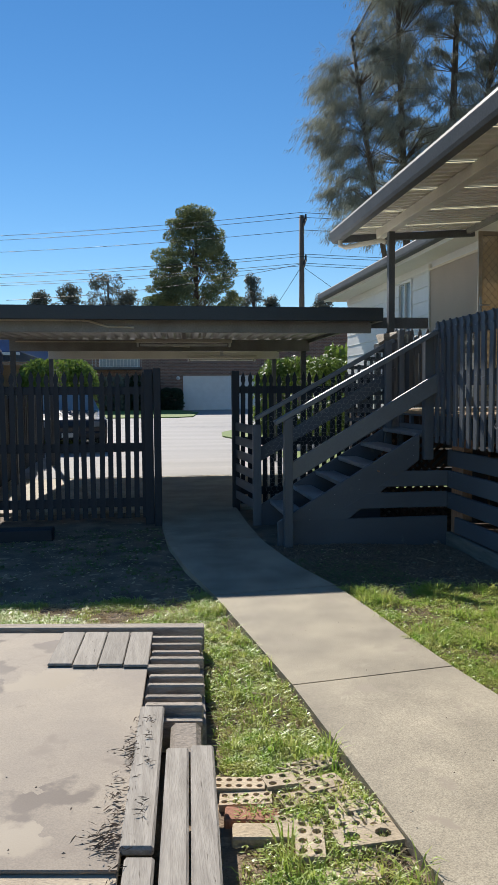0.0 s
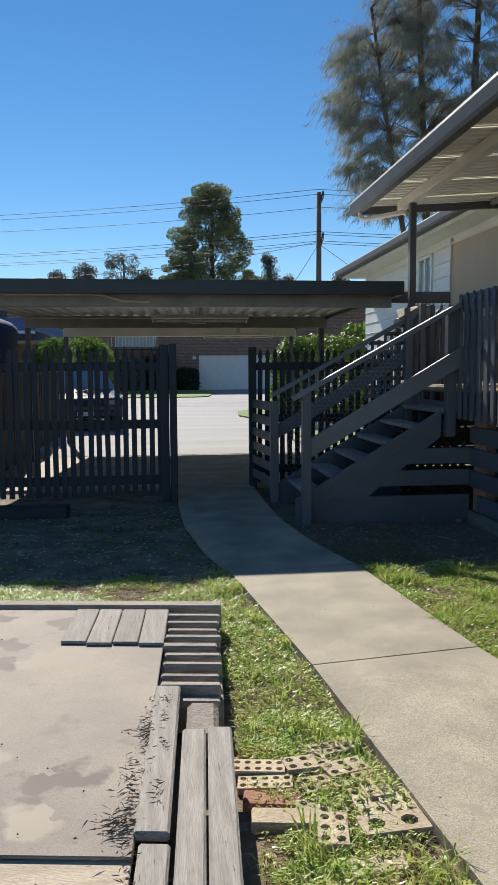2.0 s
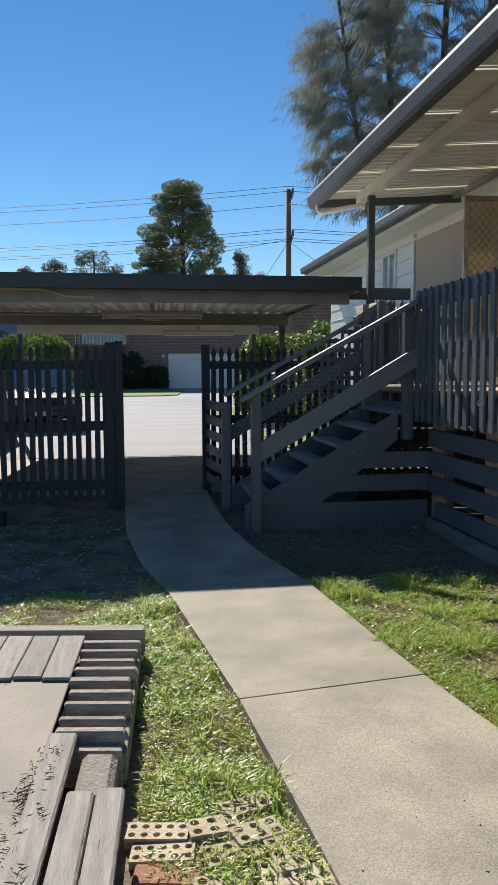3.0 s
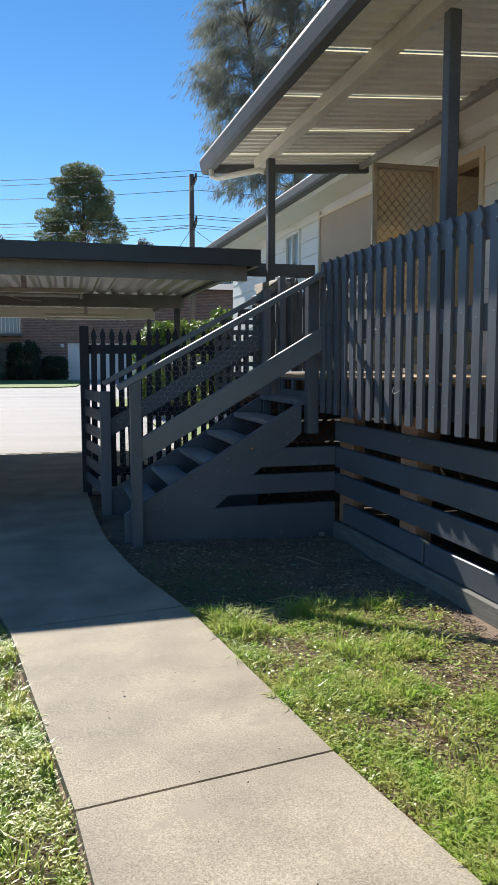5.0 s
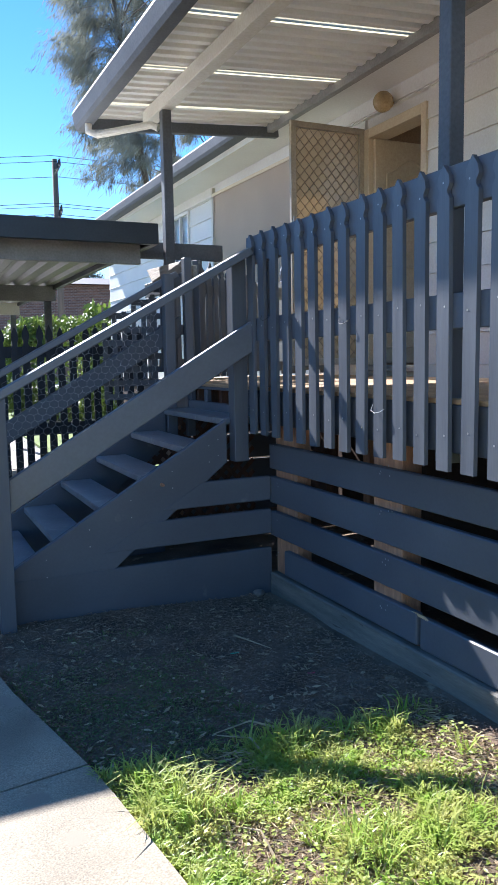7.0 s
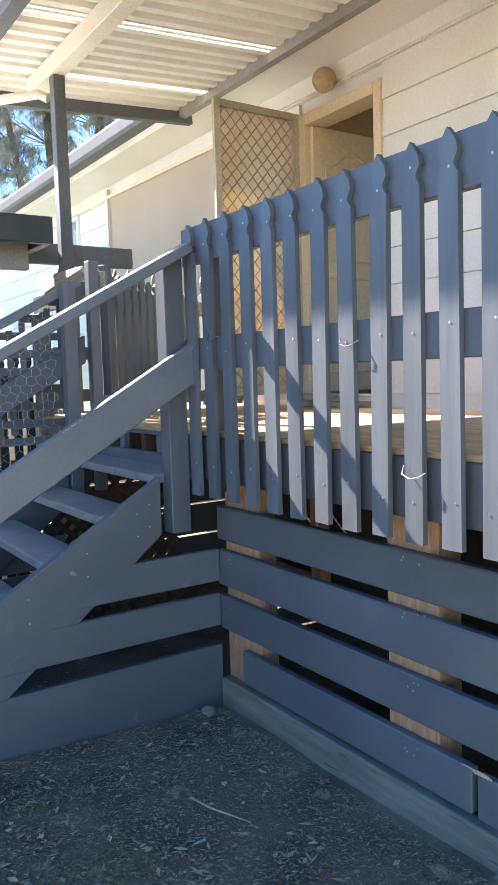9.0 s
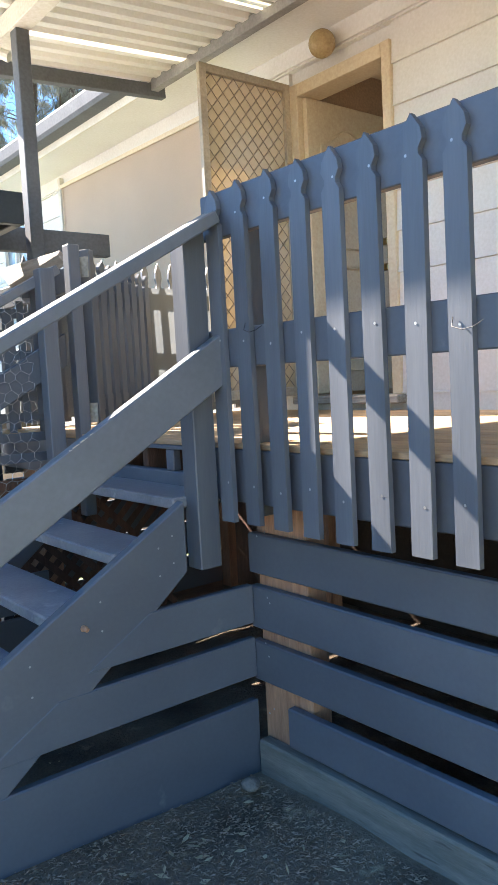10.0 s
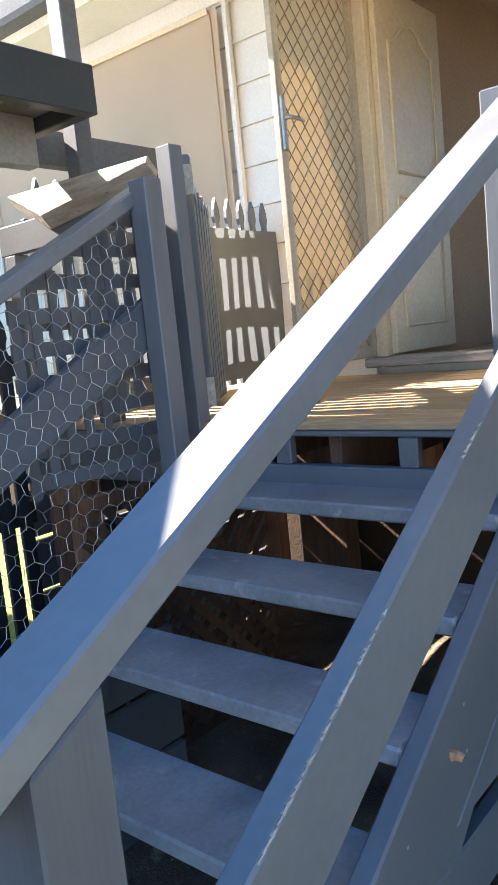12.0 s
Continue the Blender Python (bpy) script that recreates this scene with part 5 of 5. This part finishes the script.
B10 = holed_brick(0.2, 0.09, 0.07, 5, 2, 0.0125, BRICK_CREAM)
B6 = holed_brick(0.17, 0.1, 0.07, 3, 2, 0.016, BRICK_CREAM)
B2 = holed_brick(0.23, 0.11, 0.07, 2, 1, 0.03, BRICK_CREAM)
RED = data_of("brick", bevel(box(bmesh.new(), -0.1, 0.1, -0.05, 0.05, 0, 0.07), 0.006), BRICK_RED)
FLAT = data_of("brick", bevel(box(bmesh.new(), -0.12, 0.12, -0.05, 0.05, 0, 0.07), 0.006), BRICK_CREAM)
for me, x, y, a, lab in ((B10, 0.345, 2.86, -9, "cream"), (B10, 0.36, 2.76, -8, "cream"), (RED, 0.365, 2.65, -9, "red"), (FLAT, 0.40, 2.53, -9, "cream"),
                         (B6, 0.56, 2.80, 8, "cream"), (B10, 0.70, 2.92, 22, "cream"), (B6, 0.60, 2.665, 12, "cream"), (B6, 0.70, 2.75, 18, "cream"), (B6, 0.77, 2.63, 100, "cream"),
                         (B6, 0.73, 2.53, 95, "cream"), (B6, 0.84, 2.52, 96, "cream"), (B6, 0.56, 2.52, 5, "cream"), (B6, 0.57, 2.38, 80, "cream"), (B2, 0.78, 2.40, 4, "cream"), (FLAT, 0.66, 2.22, 5, "cream"), (FLAT, 0.60, 2.06, -12, "cream")):
    ob = tagged(new("brick", me), f"worn {lab} clay brick laid flat in the grass", "brick", "bricks beside the path")
    if x > 0.5:
        x, y = x - 0.035, y + 0.06
    ob.matrix_basis = at(x, y, -0.1 - (0.014 if y < 2.3 else 0) + rnd.uniform(-0.008, 0.006), rnd.uniform(-2, 2), rnd.uniform(-2, 2), a)


# ---------- grass, straw, litter ----------
def in_path(x, y):
    l, r = path_edge(y)
    return l - 0.015 < x < r + 0.015


def soil_z(x, y):
    return ground_z(x, y) - 0.02 + 0.02 * noise.noise((x * 1.3, y * 1.3, 0)) + 0.012 * noise.noise((x * 5, y * 5, 3))


def grass_area(name, boxes, n, h0, h1, material_, label, seed, patch=0.0, scale=1.6, blades=11):
    """Tufts of bent blades, thick in some patches and bare in others."""
    r = random.Random(seed)
    verts, faces = [], []
    total = sum((b[1] - b[0]) * (b[3] - b[2]) for b in boxes)
    for x0, x1, y0, y1 in boxes:
        for _ in range(int(n / blades * (x1 - x0) * (y1 - y0) / total)):
            cx, cy = r.uniform(x0, x1), r.uniform(y0, y1)
            d = noise.noise((cx * scale, cy * scale, seed)) + 0.6 * noise.noise((cx * 4.5, cy * 4.5, seed + 4))
            if cx > 2.25 and 4.3 < cy < 5.15 and noise.noise((cx * 2.2, cy * 2.2, 9)) > -0.25:
                continue
            if d < patch - (0.22 if 0.25 < cx < 1.05 and cy < 5.5 else 0.2 if cx < 2.4 else 0.08) + r.uniform(-0.25, 0.25):
                continue
            if 0.22 < cx < 0.9 and 2.3 < cy < 2.98 and r.random() < (0.45 if name == "grass" else 0.7):
                continue
            grow = r.uniform(0.6, 1.35)
            for _ in range(blades):
                x, y = cx + r.gauss(0, 0.012), cy + r.gauss(0, 0.012)
                if in_path(x, y):
                    continue
                z = soil_z(x, y)
                h = r.uniform(h0, h1) * (1 + 0.9 * max(0, d)) * grow
                t = math.atan2(y - cy, x - cx) + r.gauss(0, 0.7)
                lean = r.uniform(0.4, 1.5) * h
                dx, dy = math.cos(t) * lean, math.sin(t) * lean
                w = r.uniform(0.0016, 0.0036)
                sx, sy = -math.sin(t) * w, math.cos(t) * w
                i = len(verts)
                verts += [(x - sx, y - sy, z), (x + sx, y + sy, z), (x + dx * 0.45 - sx, y + dy * 0.45 - sy, z + h * 0.75), (x + dx * 0.45 + sx, y + dy * 0.45 + sy, z + h * 0.75), (x + dx, y + dy, z + h * r.uniform(0.7, 1.0))]
                faces += [(i, i + 1, i + 3, i + 2), (i + 2, i + 3, i + 4)]
    me = bpy.data.meshes.new(name)
    me.from_pydata(verts, [], faces)
    me.materials.append(material_)
    tagged(new(name, me), label, "grass", "", "stuff")


LEFT = (0.30, 1.0, 1.4, 5.6)
RIGHT = (1.2, 2.85, 2.2, 5.5)
BACK = (-3.5, 0.45, 4.62, 5.5)
grass_area("grass", [LEFT, RIGHT, BACK], 330000, 0.011, 0.036, GRASS, "short patchy green grass in dry soil", 21, 0.08, 2.4)
grass_area("grass_tall", [LEFT, RIGHT, (1.4, 2.3, 5.15, 5.55), (1.4, 2.3, 5.15, 5.55)], 26000, 0.03, 0.07, GRASS, "taller tufts of green grass", 22, 0.3, 3.4)
grass_area("grass_shade", [(-4, 0.4, 5.5, 8.4), (1.1, 2.2, 5.3, 6.9), (1.1, 2.0, 5.3, 6.7)], 34000, 0.006, 0.018, GRASS_SHADED, "sparse grass in the shade of the carport", 23, 0.1)


def litter(name, boxes, n, l0, l1, w0, w1, material_, label, seed, lift=0.006):
    r = random.Random(seed)
    verts, faces = [], []
    total = sum((b[1] - b[0]) * (b[3] - b[2]) for b in boxes)
    for x0, x1, y0, y1, *z0 in boxes:
        for _ in range(int(n * (x1 - x0) * (y1 - y0) / total)):
            x, y = (r.gauss((x0 + x1) / 2, (x1 - x0) / 3.4), r.gauss((y0 + y1) / 2, (y1 - y0) / 2.6)) if name == "twigs" else (r.uniform(x0, x1), r.uniform(y0, y1))
            if not z0 and in_path(x, y):
                continue
            z = (z0[0] if z0 else soil_z(x, y)) + r.uniform(0.002, lift)
            t, l, w = r.uniform(0, 6.283), r.uniform(l0, l1) / 2, r.uniform(w0, w1) / 2
            c, s = math.cos(t), math.sin(t)
            tz = r.uniform(-0.3, 0.3) * l
            i = len(verts)
            verts += [(x - c * l, y - s * l, z - abs(tz) * 0.2), (x - s * w, y + c * w, z + 0.004), (x + c * l, y + s * l, z + abs(tz)), (x + s * w, y - c * w, z)]
            faces.append((i, i + 1, i + 2, i + 3))
    me = bpy.data.meshes.new(name)
    me.from_pydata(verts, [], faces)
    me.materials.append(material_)
    tagged(new(name, me), label, "litter", "", "stuff")


litter("straw", [LEFT, RIGHT, BACK], 62000, 0.012, 0.08, 0.0014, 0.0046, STRAW, "dry straw and dead grass on the soil", 31, 0.02)
litter("clover", [LEFT, RIGHT, RIGHT], 16000, 0.01, 0.026, 0.008, 0.02, GRASS, "small clover leaves among the grass", 32, 0.03)
litter("bark_chips", [(1.2, 2.95, 5.4, 7.25), (2.2, 2.95, 3.2, 5.5)], 44000, 0.004, 0.026, 0.0014, 0.0055, MULCH, "bark chips and dead leaves on bare soil", 33, 0.014)
litter("dead_leaves", [(1.2, 2.9, 3.0, 7.2), (-4, 0.4, 5.0, 8.4)], 2600, 0.02, 0.06, 0.008, 0.022, STRAW, "pale dead leaves on the soil", 34, 0.016)
litter("ground_weeds", [(1.2, 2.15, 5.3, 6.5), (1.2, 1.9, 5.3, 6.2)], 9000, 0.006, 0.014, 0.005, 0.01, GRASS_SHADED, "tiny green weeds on shaded soil", 36, 0.014)
litter("twigs", [(-0.08, -0.03, 2.6, 3.05, 0.117), (-0.1, -0.03, 2.8, 2.95, 0.117), (-0.15, -0.07, 2.15, 2.6, 0.117), (-0.2, -0.1, 2.22, 2.36, 0.117), (-0.015, 0.015, 2.95, 3.02, 0.131), (-0.05, -0.01, 2.42, 2.5, 0.131), (-0.03, 0.01, 2.74, 2.8, 0.131), (-0.01, 0.02, 3.1, 3.16, 0.131)], 480, 0.006, 0.05, 0.001, 0.003, DEBRIS, "brown twigs and leaf litter heaped on the boards", 35, 0.012)
for i in range(9):
    r = random.Random(60 + i)
    x, y = (r.uniform(0.4, 0.65), r.uniform(2.2, 5.0)) if i % 2 else (r.uniform(1.75, 2.7), r.uniform(3.4, 6.8))
    a = r.uniform(0, 6.3)
    l = r.uniform(0.12, 0.3)
    bm = bmesh.new()
    tube(bm, [(x, y, soil_z(x, y) + 0.012), (x + math.cos(a) * l * 0.5, y + math.sin(a) * l * 0.5, soil_z(x, y) + 0.04), (x + math.cos(a + 0.3) * l, y + math.sin(a + 0.3) * l, soil_z(x, y) + 0.02)], 0.005, 6, 0.002)
    solid("twig", bm, STRAW, "thin dry twig lying in the grass", "twig", "fallen twigs")


def stone(x, y, z, s, label, seed):
    bm = bmesh.new()
    bmesh.ops.create_icosphere(bm, subdivisions=2, radius=s)
    for v in bm.verts:
        v.co *= 1 + 0.3 * noise.noise(v.co / s * 1.3 + Vector((seed, 0, 0)))
        v.co.z *= 0.6
    bm.transform(at(x, y, z))
    solid("stone", bm, STONE, label, "stone", "", "", True)


stone(2.86, 7.14, -0.005, 0.036, "small grey stone in the corner by the skirting", 1)
stone(2.0, 7.6, 0.03, 0.09, "pale rock under the stair", 2)
stone(1.85, 7.75, 0.02, 0.07, "pale rock under the stair", 3)


def crumpled(name, x0, y0, nx, ny, step, z, mat_, label, category, seed):
    """A thin crumpled scrap lying flat."""
    r = random.Random(seed)
    bm = bmesh.new()
    grid = [[bm.verts.new((x0 + step * i + r.uniform(-0.3, 0.3) * step, y0 + step * j + r.uniform(-0.3, 0.3) * step, z + r.uniform(0, 0.35) * step)) for j in range(ny)] for i in range(nx)]
    for a, b in zip(grid, grid[1:]):
        for j in range(ny - 1):
            bm.faces.new((a[j], a[j + 1], b[j + 1], b[j]))
    solid(name, bm, mat_, label, category, "", "", True)


crumpled("veneer_scrap", -0.5, 2.03, 7, 4, 0.026, 0.104, VENEER, "curled scrap of torn plywood veneer", "veneer scrap", 8)
crumpled("paper_scrap", 1.86, 7.42, 7, 3, 0.035, 0.252, PLASTIC_WHITE, "crumpled white paper scrap caught behind the skirting", "litter", 4)
PINK = material("pink_plastic", (0.7, 0.06, 0.15), rough=0.4, bump=0, vary=0)
GREEN_P = material("green_plastic", (0.1, 0.5, 0.3), rough=0.4, bump=0, vary=0)
crumpled("plastic_tag", 2.52, 5.92, 4, 2, 0.014, 0.0, PINK, "small bright pink plastic tag on the soil", "litter", 5)
crumpled("plastic_tag", 2.3, 6.3, 4, 2, 0.014, 0.0, GREEN_P, "small green plastic tag on the soil", "litter", 6)
for y, z in ((6.14, 1.60), (6.99, 1.66), (5.86, 1.19)):
    bm = bmesh.new()
    tube(bm, [(2.858, y + 0.04, z + 0.035), (2.845, y + 0.035, z + 0.01), (2.84, y, z), (2.845, y - 0.03, z + 0.005), (2.858, y - 0.05, z + 0.02)], 0.0014, 6)
    solid("wire_tie", bm, CABLE if z > 1.3 else PLASTIC_WHITE, "bent piece of wire tied round a picket", "wire", "wire ties on the fence")


def nail_heads(parent, spots, axis, r=0.0045):
    """Small bare nail heads, each a low disc, on faces square to axis."""
    bm = bmesh.new()
    for p in spots:
        ring = []
        for k in range(7):
            u, v = r * math.cos(k * 0.898), r * math.sin(k * 0.898)
            ring.append(bm.verts.new((p[0], p[1] + u, p[2] + v) if axis == "x" else (p[0] + u, p[1], p[2] + v)))
        bm.faces.new(ring)
    tagged(part("nail_head", bm, GALV, parent), "bare metal nail heads", kind="stuff")


r9 = random.Random(9)
nail_heads(fence, [(2.8605, 7.1945 - 0.148 * i + r9.uniform(-0.015, 0.015), z + r9.uniform(-0.02, 0.02)) for i in range(20) for z in (2.09, 1.63, 1.13)], "x")
nail_heads(deck, [(SK - 0.001, y + r9.uniform(-0.03, 0.03), z + r9.uniform(-0.03, 0.03)) for y in (7.2, 6.05, 6.0, 4.2) for z in (0.89, 0.67, 0.45, 0.22, 0.03) for _ in (0, 1)], "x", 0.0045)
nail_heads(stair, [(x, 7.2675, STR_TOP(x) - d) for x in (1.6, 1.85, 2.1, 2.36, 2.6, 2.66) for d in (0.07, 0.17)], "y", 0.004)
bm = bmesh.new()
tube(bm, [(2.292, 7.269, 0.706), (2.294, 7.255, 0.707), (2.296, 7.245, 0.703)], 0.012, 7, 0.008)
part("wooden_plug", bm, RAW_WOOD, stair, "pale splintered wooden plug")
SCUFF = material("scuffed_bare_wood", (0.5, 0.47, 0.4), (0.36, 0.34, 0.3), 0.9, 40, bump=0.4, fine=120, vary=0)
mid_top = lambda x: 0.813 + 0.583 * (x - 1.40)
rs = random.Random(77)
for x0, n in ((1.62, 12), (1.72, 20), (1.80, 14), (2.25, 10)):
    bm = bmesh.new()
    for i in range(n):
        x = x0 + 0.012 * i * rs.uniform(0.5, 1.0)
        tube(bm, [(x, 7.1885, mid_top(x) - 0.002), (x + 0.012, 7.1875, mid_top(x + 0.012) - rs.uniform(0.0, 0.006))], rs.uniform(0.0015, 0.004), 5, 0.001)
    tagged(part("scuff", bm, SCUFF, stair, "chipped paint along the rail edge"), kind="stuff")
litter("crumbs", [(-1.6, 0.0, 1.8, 4.1, 0.117)], 60, 0.005, 0.018, 0.003, 0.009, DEBRIS, "small dark crumbs and leaf bits on the plywood", 41, 0.004)
litter("path_specks", [(0.75, 1.6, 2.2, 5.2, 0.008)], 34, 0.004, 0.015, 0.002, 0.007, DEBRIS, "small leaf bits on the concrete path", 42, 0.004)
litter("tread_chips", [(1.7, 2.7, 7.4, 8.3, 0.0)], 60, 0.008, 0.03, 0.004, 0.012, STRAW, "pale chips on the ground under the stair", 43, 0.01)
